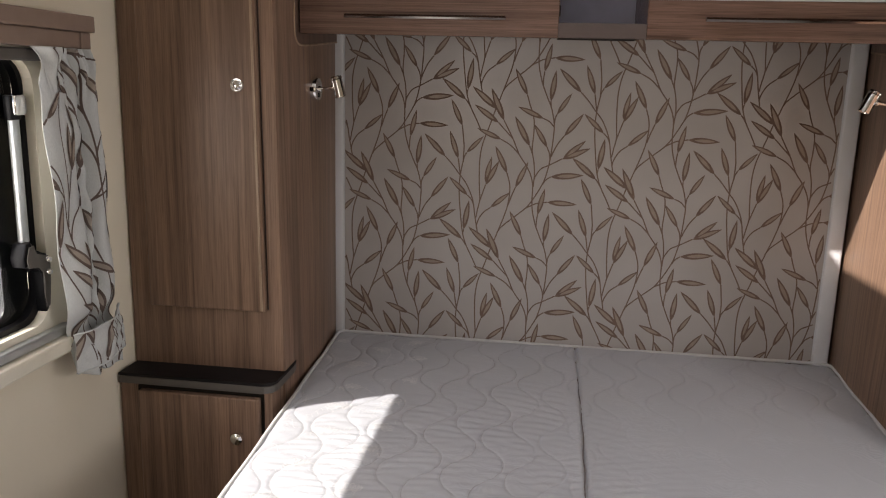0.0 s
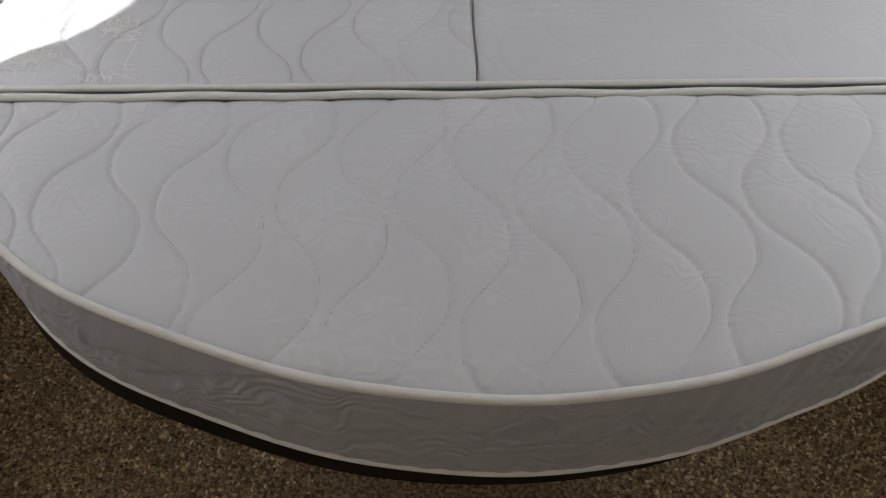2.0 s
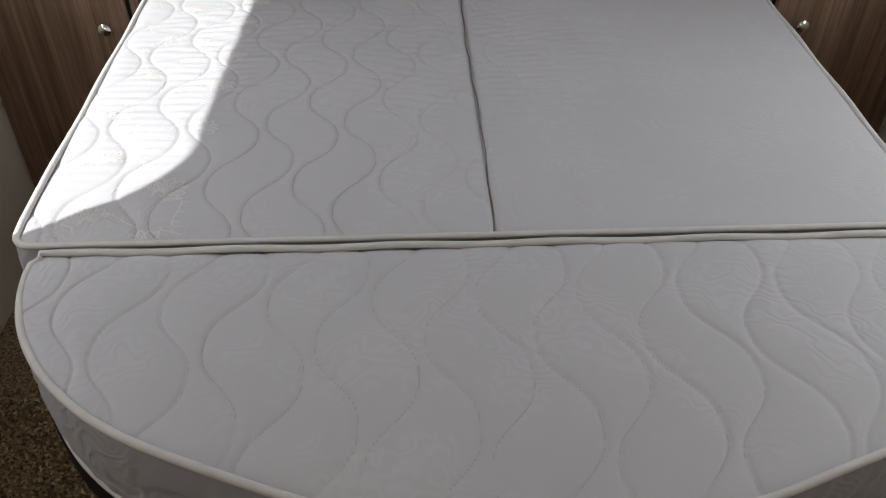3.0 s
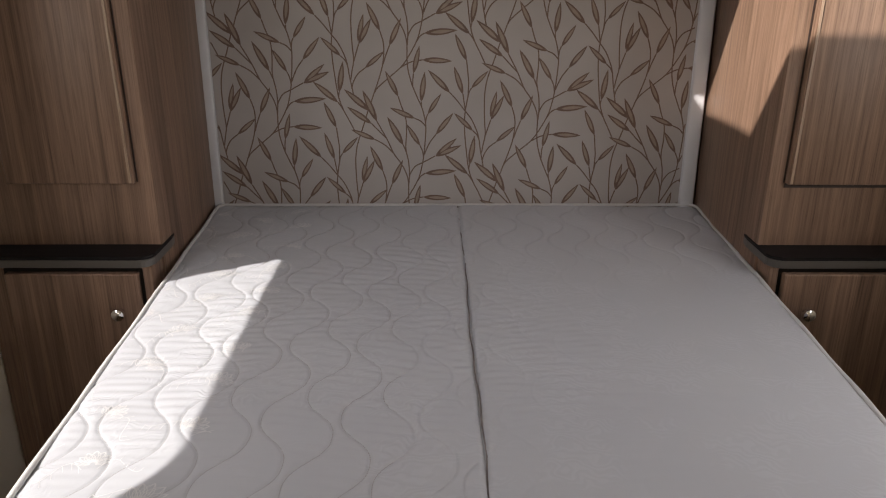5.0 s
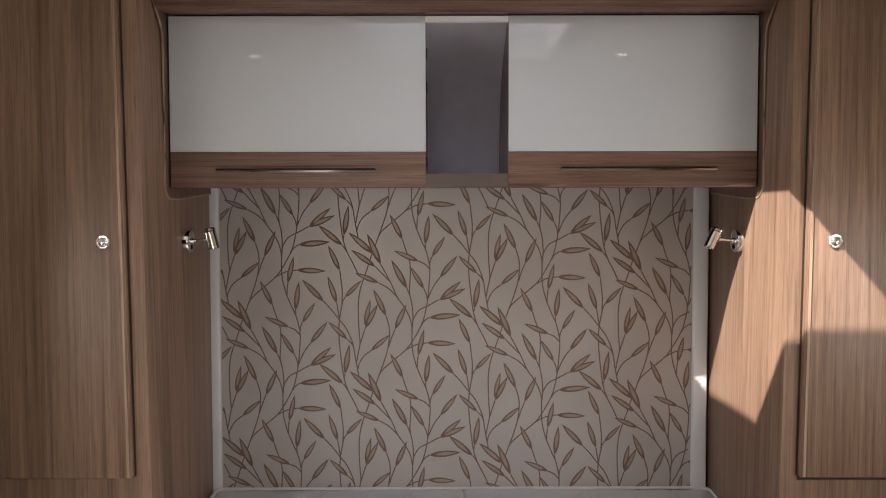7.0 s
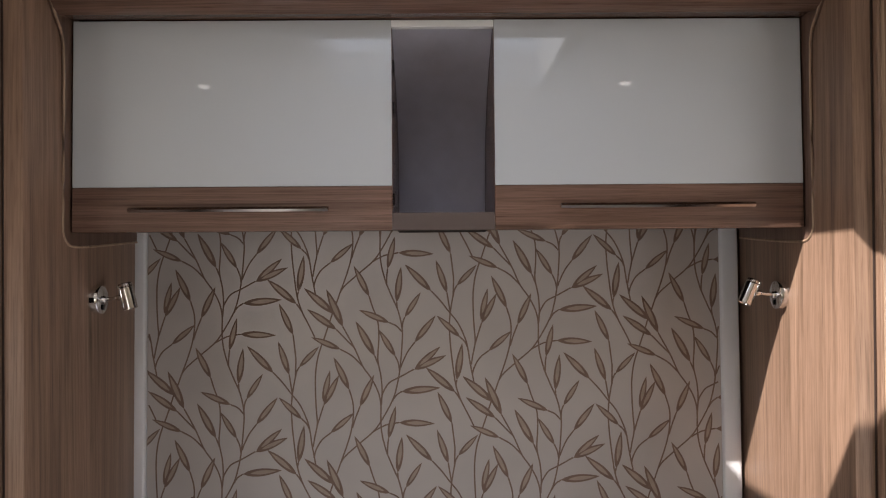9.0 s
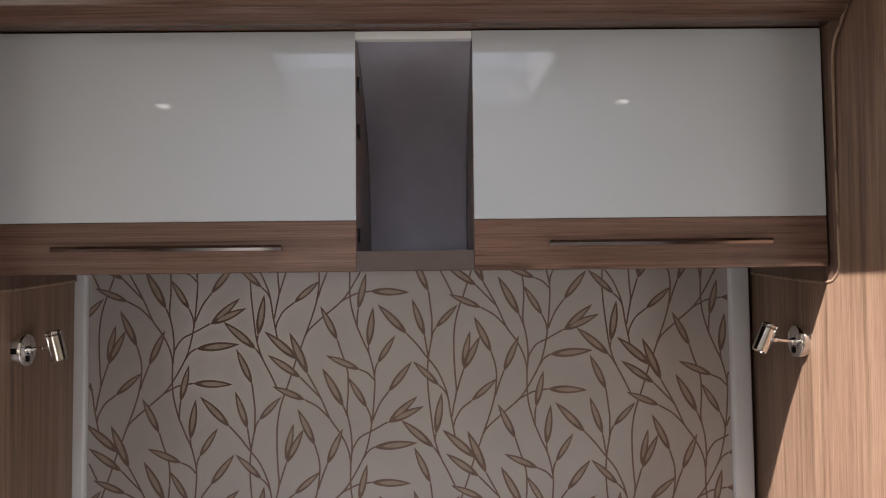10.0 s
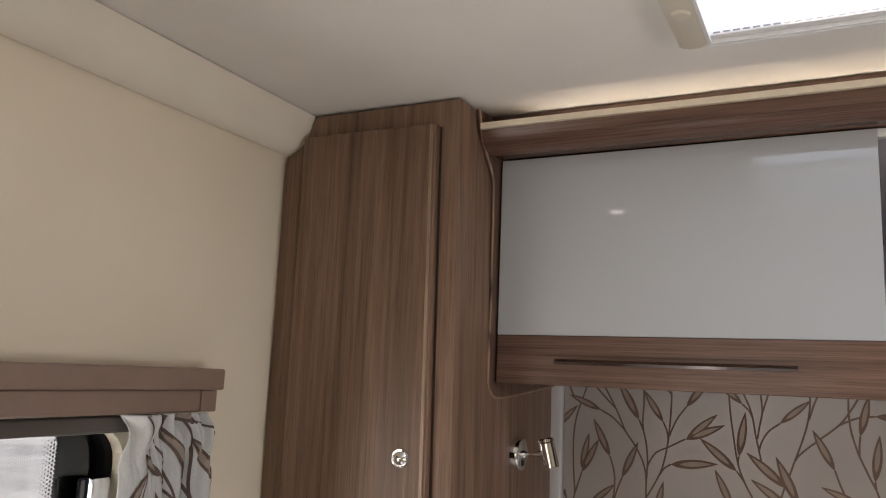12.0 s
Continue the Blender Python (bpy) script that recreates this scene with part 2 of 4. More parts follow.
def prism(outline, axis, lo, hi, r=0.0, seg=2):
    """An outline of (a, b) pairs drawn out along an axis from lo to hi."""
    bm = bmesh.new()
    def at(a, b, c):
        return {0: (c, a, b), 1: (a, c, b), 2: (a, b, c)}[axis]
    one = [bm.verts.new(at(a, b, lo)) for a, b in outline]
    two = [bm.verts.new(at(a, b, hi)) for a, b in outline]
    caps = [bm.faces.new(one), bm.faces.new(two[::-1])]
    k = len(outline)
    for i in range(k):
        bm.faces.new((one[i], one[(i + 1) % k], two[(i + 1) % k], two[i]))
    if r:
        es = list({e for f in caps for e in f.edges})
        bmesh.ops.bevel(bm, geom=es, offset=r, segments=seg, affect="EDGES", profile=0.5)
    return bm


def lathe(profile, m, steps=28, bm=None):
    """A profile of (radius, height) turned about z, then set by m."""
    bm = bm or bmesh.new()
    rings = []
    for rad, h in profile:
        if rad < 1e-6:
            rings.append([bm.verts.new(m @ Vector((0, 0, h)))])
        else:
            rings.append([bm.verts.new(m @ Vector((rad * math.cos(2 * math.pi * i / steps), rad * math.sin(2 * math.pi * i / steps), h))) for i in range(steps)])
    for a, b2 in zip(rings, rings[1:]):
        for i in range(steps):
            j = (i + 1) % steps
            if len(a) == 1:
                bm.faces.new((a[0], b2[i], b2[j]))
            elif len(b2) == 1:
                bm.faces.new((a[i], a[j], b2[0]))
            else:
                bm.faces.new((a[i], a[j], b2[j], b2[i]))
    return bm


def tube(points, radius, steps=8, closed=False):
    """Verts and faces of a round cord along points."""
    pts = [Vector(p) for p in points]
    verts, faces, k = [], [], len(pts)
    for i, p in enumerate(pts):
        a = pts[(i - 1) % k] if closed or i else p
        b2 = pts[(i + 1) % k] if closed or i < k - 1 else p
        d = (b2 - a).normalized()
        side = d.cross(Vector((0, 0, 1)))
        side = side.normalized() if side.length > 1e-4 else Vector((1, 0, 0))
        up = side.cross(d)
        for s in range(steps):
            an = 2 * math.pi * s / steps
            verts.append(p + radius * (math.cos(an) * side + math.sin(an) * up))
    for i in range(k if closed else k - 1):
        j = (i + 1) % k
        for s in range(steps):
            t = (s + 1) % steps
            faces.append((i * steps + s, i * steps + t, j * steps + t, j * steps + s))
    return verts, faces


def smooth_line(pts, per=6):
    """A Catmull-Rom line through the points."""
    p = [np.array(q, float) for q in pts]
    p = [2 * p[0] - p[1]] + p + [2 * p[-1] - p[-2]]
    out = []
    for i in range(1, len(p) - 2):
        for s in range(per):
            t = s / per
            out.append(0.5 * (2 * p[i] + (p[i + 1] - p[i - 1]) * t + (2 * p[i - 1] - 5 * p[i] + 4 * p[i + 1] - p[i + 2]) * t * t + (3 * p[i] - p[i - 1] - 3 * p[i + 1] + p[i + 2]) * t ** 3))
    return out + [p[-2]]


def rounded(x0, x1, y0, y1, r, seg=6, far=None):
    """A rounded rectangle; far: another radius for the corners at x1."""
    pts, near, far = [], r, far or r
    for cx, cy, a in ((x1 - far, y1 - far, 0), (x0 + near, y1 - near, 90), (x0 + near, y0 + near, 180), (x1 - far, y0 + far, 270)):
        r = near if a in (90, 180) else far
        pts += [(cx + r * math.cos(radians(a + 90 * i / seg)), cy + r * math.sin(radians(a + 90 * i / seg))) for i in range(seg + 1)]
    return pts


def ring(outer, inner, axis, lo, hi):
    """A flat frame between two outlines with the same number of points."""
    bm = bmesh.new()
    def at(a, b, c):
        return {0: (c, a, b), 1: (a, c, b), 2: (a, b, c)}[axis]
    rows = [[bm.verts.new(at(a, b, c)) for a, b in o] for o, c in ((outer, lo), (inner, lo), (inner, hi), (outer, hi))]
    k = len(outer)
    for q in range(4):
        for i in range(k):
            j = (i + 1) % k
            bm.faces.new((rows[q][i], rows[q][j], rows[(q + 1) % 4][j], rows[(q + 1) % 4][i]))
    return bm


# ---------------------------------------------------------------- structure
tagged(mesh_ob("ground", [(-300, -300, -0.75), (300, -300, -0.75), (300, 300, -0.75), (-300, 300, -0.75)], [(0, 1, 2, 3)], GROUND), "grey gravel ground outside the caravan", "ground", kind="structure")
tagged(part("floor", box(-1.1, 1.1, BACK - 0.05, 2.12, -0.05, 0.0), CARPET), "brown flecked carpet on the floor", "floor", kind="structure")

WIN = (0.265, 1.238, 0.905, 1.412)       # clear opening in the side walls: y0, y1, z0, z1


def side_wall(name, s):
    y0, y1, z0, z1 = WIN
    a, c = s * WALL, s * (WALL + 0.035)
    bm = box(a, c, BACK, y0, -0.02, 1.97)
    box(a, c, y1, 2.12, -0.02, 1.97, bm=bm)
    box(a, c, y0, y1, -0.02, z0, bm=bm)
    box(a, c, y0, y1, z1, 1.97, bm=bm)
    tagged(part(name, bm, CREAM), "smooth cream wallboard side wall of the caravan", "wall", kind="structure")


side_wall("wall_west", -1)
side_wall("wall_east", 1)
tagged(part("wall_north", box(-1.05, 1.05, 2.075, 2.12, -0.02, 1.97), CREAM), "cream end wall behind the bed head", "wall", kind="structure")
tagged(part("wall_south", box(-1.05, 1.05, BACK - 0.04, BACK, -0.02, 1.97), CREAM), "plain cream wall closing the bedroom", "wall", kind="structure")

# added out of view: keeps the rear lamp off the right bedside
tagged(part("wall_partition", box(0.42, 1.049, -0.62, -0.585, 0.0, 1.945), CREAM), "unseen plain cream wall added to block light from behind", "wall", kind="structure")

SKY = (-0.293, 0.281, 0.97, 1.433)      # rooflight opening: x0, x1, y0, y1
sx0, sx1, sy0, sy1 = SKY
bm = box(-1.08, sx0, BACK - 0.04, 2.12, CEIL, 1.975)
box(sx1, 1.08, BACK - 0.04, 2.12, CEIL, 1.975, bm=bm)
box(sx0, sx1, BACK - 0.04, sy0, CEIL, 1.975, bm=bm)
box(sx0, sx1, sy1, 2.12, CEIL, 1.975, bm=bm)
tagged(part("ceiling", bm, CEILING), "off-white soft-lined caravan ceiling", "ceiling", kind="structure")
for s in (-1, 1):
    # a hollow cove between wall and ceiling
    hollow = [(s * (WALL - 0.06 + 0.056 * (1 - math.cos(radians(a)))), CEIL - 0.002 - 0.07 * math.sin(radians(a))) for a in range(0, 91, 9)]
    outline = hollow + [(s * (WALL - 0.001), CEIL - 0.001)]
    tagged(part("trim", prism(outline, 1, BACK + 0.002, 2.07), COVE, smooth=True), "cream hollow cove where wall meets ceiling", "trim", kind="structure")

# ---------------------------------------------------------------- windows


def window(name, s, label):
    y0, y1, z0, z1 = WIN
    top = thing(name, (s * WALL, (y0 + y1) / 2, z0), label, "window", kind="structure")
    x0, x1 = s * (WALL - 0.014), s * (WALL + 0.04)
    part("window_frame", ring(rounded(y0 - 0.055, y1 + 0.055, z0 - 0.045, z1 + 0.022, 0.012), rounded(y0 + 0.005, y1 - 0.005, z0 + 0.005, z1 - 0.005, 0.05), 0, x0, s * (WALL + 0.006)), FRAME_PLASTIC, top, "cream plastic inner frame")
    part("window_sill", box(x0, s * (WALL - 0.05), y0 - 0.055, y1 + 0.055, z0 - 0.058, z0 - 0.028, 0.006), FRAME_PLASTIC, top, "cream plastic ledge")
    part("blind_rail", box(x0, s * (WALL - 0.03), y0 - 0.02, y1 + 0.03, z1 - 0.012, z1 + 0.01, 0.003), SHELF_EDGE, top, "dark blind rail")
    part("sill_rail", box(x0, s * (WALL - 0.032), y0 - 0.02, y1 + 0.03, z0 - 0.027, z0 - 0.008, 0.003), ALU, top, "silver flyscreen rail")
    part("seal", ring(rounded(y0 - 0.004, y1 + 0.004, z0 - 0.004, z1 + 0.004, 0.052), rounded(y0 + 0.016, y1 - 0.016, z0 + 0.016, z1 - 0.003, 0.055), 0, s * (WALL + 0.0065), s * (WALL + 0.021)), RUBBER, top, "black rubber seal", smooth=True)
    pane = part("pane", prism(rounded(y0 + 0.014, y1 - 0.014, z0 + 0.014, z1 - 0.004, 0.055), 0, s * (WALL + 0.0215), s * (WALL + 0.0255)), GLASS, top, "tinted acrylic pane")
    part("dark_border", ring(rounded(y0 + 0.010, y1 - 0.010, z0 + 0.010, z1 - 0.002, 0.05), rounded(y0 + 0.02, y1 - 0.078, z0 + 0.027, z1 - 0.005, 0.085, 6, 0.03), 0, s * (WALL + 0.026), s * (WALL + 0.028)), RUBBER, top, "black printed border of the pane")
    V, F = [], []
    for col in range(5):
        rad = 0.0021 - 0.00034 * col
        for row in range(int((z1 - z0 - 0.07) / 0.0052)):
            cy, cz = y1 - 0.0795 - 0.0045 * col, z0 + 0.05 + (row + 0.5 * (col % 2)) * 0.0052
            i0 = len(V)
            V += [(s * (WALL + 0.0262), cy + rad * math.cos(q * math.pi / 3), cz + rad * math.sin(q * math.pi / 3)) for q in range(6)]
            F.append(tuple(range(i0, i0 + 6)))
    hang(mesh_ob("dot_print", V, F, RUBBER), top, "black printed dots fading into the pane")
    if s < 0:
        hx = -(WALL + 0.004)
        y1 += 0.035
        stay = part("stay", box(hx - 0.006, hx + 0.006, y1 - 0.086, y1 - 0.066, z0 + 0.165, z0 + 0.40, 0.003), ALU, top, "flat silver stay bar", smooth=True)
        part("stay_sleeve", box(hx - 0.009, hx + 0.008, y1 - 0.090, y1 - 0.062, z0 + 0.39, z0 + 0.435, 0.004), RUBBER, stay, "black sleeve", smooth=True)
        lever = [(y1 - 0.050, z0 + 0.025), (y1 - 0.040, z0 + 0.028), (y1 - 0.034, z0 + 0.075), (y1 - 0.030, z0 + 0.118), (y1 - 0.036, z0 + 0.138), (y1 - 0.052, z0 + 0.142), (y1 - 0.074, z0 + 0.148), (y1 - 0.080, z0 + 0.168), (y1 - 0.094, z0 + 0.166), (y1 - 0.104, z0 + 0.140), (y1 - 0.100, z0 + 0.122), (y1 - 0.066, z0 + 0.118), (y1 - 0.054, z0 + 0.105), (y1 - 0.056, z0 + 0.060)]
        part("catch", prism(lever, 0, hx - 0.012, hx + 0.018, 0.004), RUBBER, top, "black window catch lever", smooth=True)
        part("catch_face", prism([(a * 0.88 + (y1 - 0.06) * 0.12, b4 * 0.88 + (z0 + 0.11) * 0.12) for a, b4 in lever], 0, hx + 0.0185, hx + 0.021, 0.001), SHELF_EDGE, top, "grey moulded face of the catch", smooth=True)
        for pz in (0.104, 0.128):
            part("pivot", lathe([(0, 0.010), (0.004, 0.010), (0.006, 0.007), (0.006, 0)], pose(hx + 0.019, y1 - 0.044, z0 + pz, 0, 90), 12), CHROME, top, "shiny pivot screw", smooth=True)
        part("upper_catch", box(hx - 0.01, hx + 0.015, y1 - 0.085, y1 - 0.05, z1 - 0.11, z1 - 0.07, 0.008), CHROME, top, "chrome stay bracket", smooth=True)
    return top


window("window_1", -1, "caravan window with cream frame, black seal and stay")
window("window_2", 1, "caravan window with cream frame and black seal")

# pelmet box over the window
top = thing("window_pelmet", (-WALL, 0.75, 1.43), "taupe brown wooden pelmet box above the window", "pelmet")
part("upper_board", box(-WALL + 0.001, -0.988, 0.13, 1.368, 1.458, 1.489, 0.003), PELMET, top)
part("lower_board", box(-WALL + 0.001, -0.996, 0.138, 1.328, 1.426, 1.4575, 0.002), PELMET, top)
part("end_cap", box(-WALL + 0.001, -0.995, 1.3295, 1.361, 1.426, 1.4575, 0.002), PELMET, top)

# ---------------------------------------------------------------- leaf motif, in a half-drop repeat
# each leaf: foot x, foot y, tip x, tip y in the drawing's own units
LEAVES_A = [(992, 501, 1084, 422), (990, 502, 1105, 453), (945, 579, 1083, 567), (936, 688, 1062, 693), (897, 744, 923, 631), (929, 263, 945, 138), (958, 316, 1015, 229), (993, 405, 1068, 312), (901, 335, 794, 290), (923, 454, 864, 360), (849, 452, 782, 330), (830, 241, 776, 134), (1124, 691, 1074, 582), (1110, 231, 1071, 115)]
LEAVES_B = [(1146, 205, 1217, 133), (1053, 224, 960, 130), (1155, 388, 1073, 312), (664, 612, 689, 503), (666, 625, 721, 520), (757, 570, 703, 457), (796, 630, 846, 520), (691, 722, 774, 653), (704, 302, 597, 211), (735, 348, 677, 216), (712, 358, 608, 286), (726, 428, 623, 385), (1136, 582, 1032, 495), (1143, 540, 1163, 411)]
STEMS_A = [[(735, 348), (777, 425), (806, 489), (835, 530), (859, 575), (870, 621), (870, 685), (875, 735), (890, 792)], [(890, 192), (915, 251), (934, 294), (948, 358), (947, 417), (939, 501), (927, 564), (911, 612), (874, 678), (843, 719), (788, 765), (743, 804), (726, 828)], [(757, 570), (770, 615), (772, 657), (765, 711), (749, 766), (726, 828)]]
STEMS_B = [[(726, 227), (714, 261), (700, 296), (683, 347), (667, 393), (656, 422), (644, 464), (637, 518), (637, 586), (640, 645), (643, 691), (634, 737), (628, 771)], [(1053, 224), (1085, 258), (1114, 295), (1148, 338), (1173, 391), (1183, 427), (1190, 474), (1198, 516), (1204, 548)], [(1124, 691), (1132, 759), (1134, 786), (1132, 841)], [(1132, 240), (1122, 295), (1118, 345), (1120, 404), (1127, 472), (1139, 557), (1157, 612), (1181, 659), (1202, 702)]]
STEMS_C = [[(830, 241), (842, 279), (855, 313), (863, 347), (864, 398), (860, 457), (863, 486), (871, 524), (875, 575), (872, 617)], [(989, 501), (939, 528), (903, 546), (884, 571), (875, 592), (872, 626)], [(945, 579), (925, 593), (911, 614)], [(936, 688), (893, 695), (867, 706), (843, 719)], [(897, 744), (894, 770), (893, 799)], [(929, 263), (930, 277), (932, 290)], [(958, 316), (951, 333), (948, 356)], [(993, 405), (968, 438), (951, 472), (942, 495)]]
STEMS_D = [[(901, 335), (927, 347), (947, 368)], [(923, 454), (934, 480), (938, 506)], [(849, 452), (856, 469), (862, 484)], [(1110, 231), (1116, 269), (1121, 299)], [(1146, 205), (1136, 223), (1132, 244)], [(1155, 388), (1173, 406), (1183, 427)], [(666, 625), (655, 658), (644, 693)], [(796, 630), (780, 670), (768, 707)], [(691, 722), (659, 747), (639, 780), (631, 809)], [(704, 302), (714, 311), (725, 328)], [(712, 358), (743, 390), (776, 423)], [(726, 428), (768, 452), (807, 490)], [(1136, 582), (1147, 597), (1157, 613)], [(1143, 540), (1140, 553), (1140, 563)]]
PITCH_X, PITCH_Y, DROP = 567, 600.5, 284.6


def leaf_print(name, place, keep, tiles, unit, parent, label, along=9, across=2, inks=(), stout=1.0):
    """Prints leaves and stems on a surface: place(u, v, h) gives the point u along, v down and h proud of it."""
    V, F, M = [], [], []
    def sheet(rows, mt):
        i0, k = len(V), len(rows[0])
        for row in rows:
            V.extend(row)
        for q in range(len(rows) - 1):
            for i in range(k - 1):
                F.append((i0 + q * k + i, i0 + q * k + i + 1, i0 + (q + 1) * k + i + 1, i0 + (q + 1) * k + i))
                M.append(mt)
    for ti, tj in tiles:
        ox, oy = ti * PITCH_X, tj * PITCH_Y - ti * DROP
        for nth, (fx, fy, tx, ty) in enumerate(LEAVES_A + LEAVES_B):
            a = np.array([(fx + ox) * unit, (fy + oy) * unit])
            d = np.array([(tx - fx) * unit, (ty - fy) * unit])
            ln = np.hypot(*d)
            side = np.array([-d[1], d[0]]) / ln
            for frac0, frac1, wide, h, mt in ((0.0, 1.0, 0.100, 0.0007, 0), (0.20, 0.86, 0.050, 0.0012, 1)):
                rows = [[] for _ in range(across)]
                ok = False
                for t in np.linspace(0, 1, along):
                    c = a + d * (frac0 + (frac1 - frac0) * t)
                    hw = stout * ln * wide * math.sin(math.pi * min(1, t ** 0.85 + 1e-3)) ** 0.8 if 0 < t < 1 else 0.0004
                    for q in range(across):
                        u, v = c + side * hw * (1 - 2 * q / (across - 1))
                        ok = ok or keep(u, v)
                        rows[q].append(place(u, v, h + nth * 1.4e-5))
                if ok:
                    sheet(rows, mt)
        for nth, st in enumerate(STEMS_A + STEMS_B + STEMS_C + STEMS_D):
            pts = smooth_line([((x + ox) * unit, (y + oy) * unit) for x, y in st], max(5, along // 2))
            run = ([], [])
            for i, c in enumerate(pts):
                d = pts[min(i + 1, len(pts) - 1)] - pts[max(i - 1, 0)]
                side = np.array([-d[1], d[0]]) / (np.hypot(*d) + 1e-9) * 0.0017 * unit / 6.4e-4
                if keep(*(c + side)) and keep(*(c - side)):
                    h = 0.00025 + nth * 1.3e-5
                    run[0].append(place(*(c + side), h))
                    run[1].append(place(*(c - side), h))
                else:
                    if len(run[0]) > 1:
                        sheet(run, 0)
                    run = ([], [])
            if len(run[0]) > 1:
                sheet(run, 0)
    ob = mesh_ob(name, V, F, list(inks) or [LEAF_INK, LEAF_PALE])
    ob.data.polygons.foreach_set("material_index", M)
    return hang(ob, parent, label)


# ---------------------------------------------------------------- headboard panel
UNIT = 6.36e-4
PX0, PZ0 = -0.6954, 1.5086
head = thing("headboard", (-0.012, HEAD, 0.45), "beige wipeable headboard panel printed with brown leaves", "headboard")
part("panel", box(-0.673, 0.647, HEAD, HEAD + 0.022, 0.45, 1.52, 0.002), CLOTH, head)
leaf_print("leaf_print", lambda u, v, h: (min(0.634, max(-0.672, PX0 + u)), HEAD - h, min(1.515, max(0.5, PZ0 - v * 1.011))),
           lambda u, v: -0.672 < PX0 + u < 0.634 and 0.5 < PZ0 - v * 1.011 < 1.515,
           [(i, j) for i in range(-2, 4) for j in range(-3, 6)], UNIT, head, "brown willow leaf print")
for x0, x1 in ((-0.7035, -0.6735), (0.6355, 0.6755)):
    part("side_strip", box(x0, x1, HEAD - 0.014, HEAD + 0.02, 0.45, 1.52, 0.005, 3), TRIM, head, "pale grey upright trim strip", smooth=True)

# ---------------------------------------------------------------- wardrobes and bedside cabinets


def push_knob(parent, x, y, z):
    m = pose(x, y, z, 90)
    k = part("push_knob", lathe([(0.0155, -0.001), (0.0152, 0.0025), (0.0140, 0.0042), (0.0125, 0.0040), (0.0118, 0.0022), (0.0108, 0.0040), (0.0085, 0.0072), (0.0050, 0.0092), (0, 0.0100)], m, 32), CHROME, parent, "round chrome push-lock knob", smooth=True)
    return k


def lean(bm, s, inner, outer):
    """The front inner edge of a wardrobe drifts towards the bed lower down."""
    for v in bm.verts:
        w = max(0.0, min(1.0, (2.05 - v.co.y) / 0.49)) * max(0.0, min(1.0, (v.co.x - outer) / (inner - outer)))
        v.co.x -= s * 0.019 * w * (1.944 - v.co.z) / 1.2
    return bm


def wardrobe(s, inner):
    """s: side, -1 or 1; inner: the face towards the bed."""
    outer = s * (WALL - 0.003)
    top = thing("wardrobe", ((inner + outer) / 2, 1.8, 0.0), "tall brown walnut-effect wardrobe beside the bed head", "wardrobe", "wardrobes flanking the bed")
    lo, hi = min(inner, outer), max(inner, outer)
    # carcass with its top corner cut to the cove
    cut = [(inner, 0.0), (inner, 1.944), (s * (WALL - 0.063), 1.944)] + [(s * (WALL - 0.063 + 0.054 * (1 - math.cos(radians(a)))), 1.942 - 0.068 * math.sin(radians(a))) for a in range(10, 91, 16)] + [(outer, 1.86), (outer, 0.0)]
    part("body", lean(prism(cut, 1, FRONT, 2.07, 0.004, 2), s, inner, outer), WOOD_V, top, smooth=True)
    dx0, dx1 = inner + s * 0.034, outer - s * 0.052
    part("stile_shadow_gap", lean(box(min(dx0, dx0 - s * 0.003), max(dx0, dx0 - s * 0.003), FRONT - 0.0012, FRONT + 0.002, 0.862, 1.898), s, inner, outer), GAP, top, "dark gap beside the door")
    door = part("door", lean(box(min(dx0, dx1), max(dx0, dx1), FRONT - 0.018, FRONT - 0.001, 0.861, 1.900, 0.0035, 3), s, inner, outer), WOOD_V, top, smooth=True)
    part("edge_bead", lean(box(min(dx0 + s * 0.004, dx0 + s * 0.009), max(dx0 + s * 0.004, dx0 + s * 0.009), FRONT - 0.0186, FRONT - 0.0210, 0.864, 1.897), s, inner, outer), WOOD_EDGE, door)
    # the shade in the recess below the right door, as a dark strip
    if s > 0:
        part("bottom_shadow_gap", lean(box(min(dx0, dx1), max(dx0, dx1), FRONT - 0.0012, FRONT + 0.002, 0.851, 0.8605), s, inner, outer), GAP, top, "dark strip for the shade under the door")
    push_knob(door, s * 0.767, FRONT - 0.018, 1.364)
    return top


wardrobe(-1, XL)
wardrobe(1, XR)


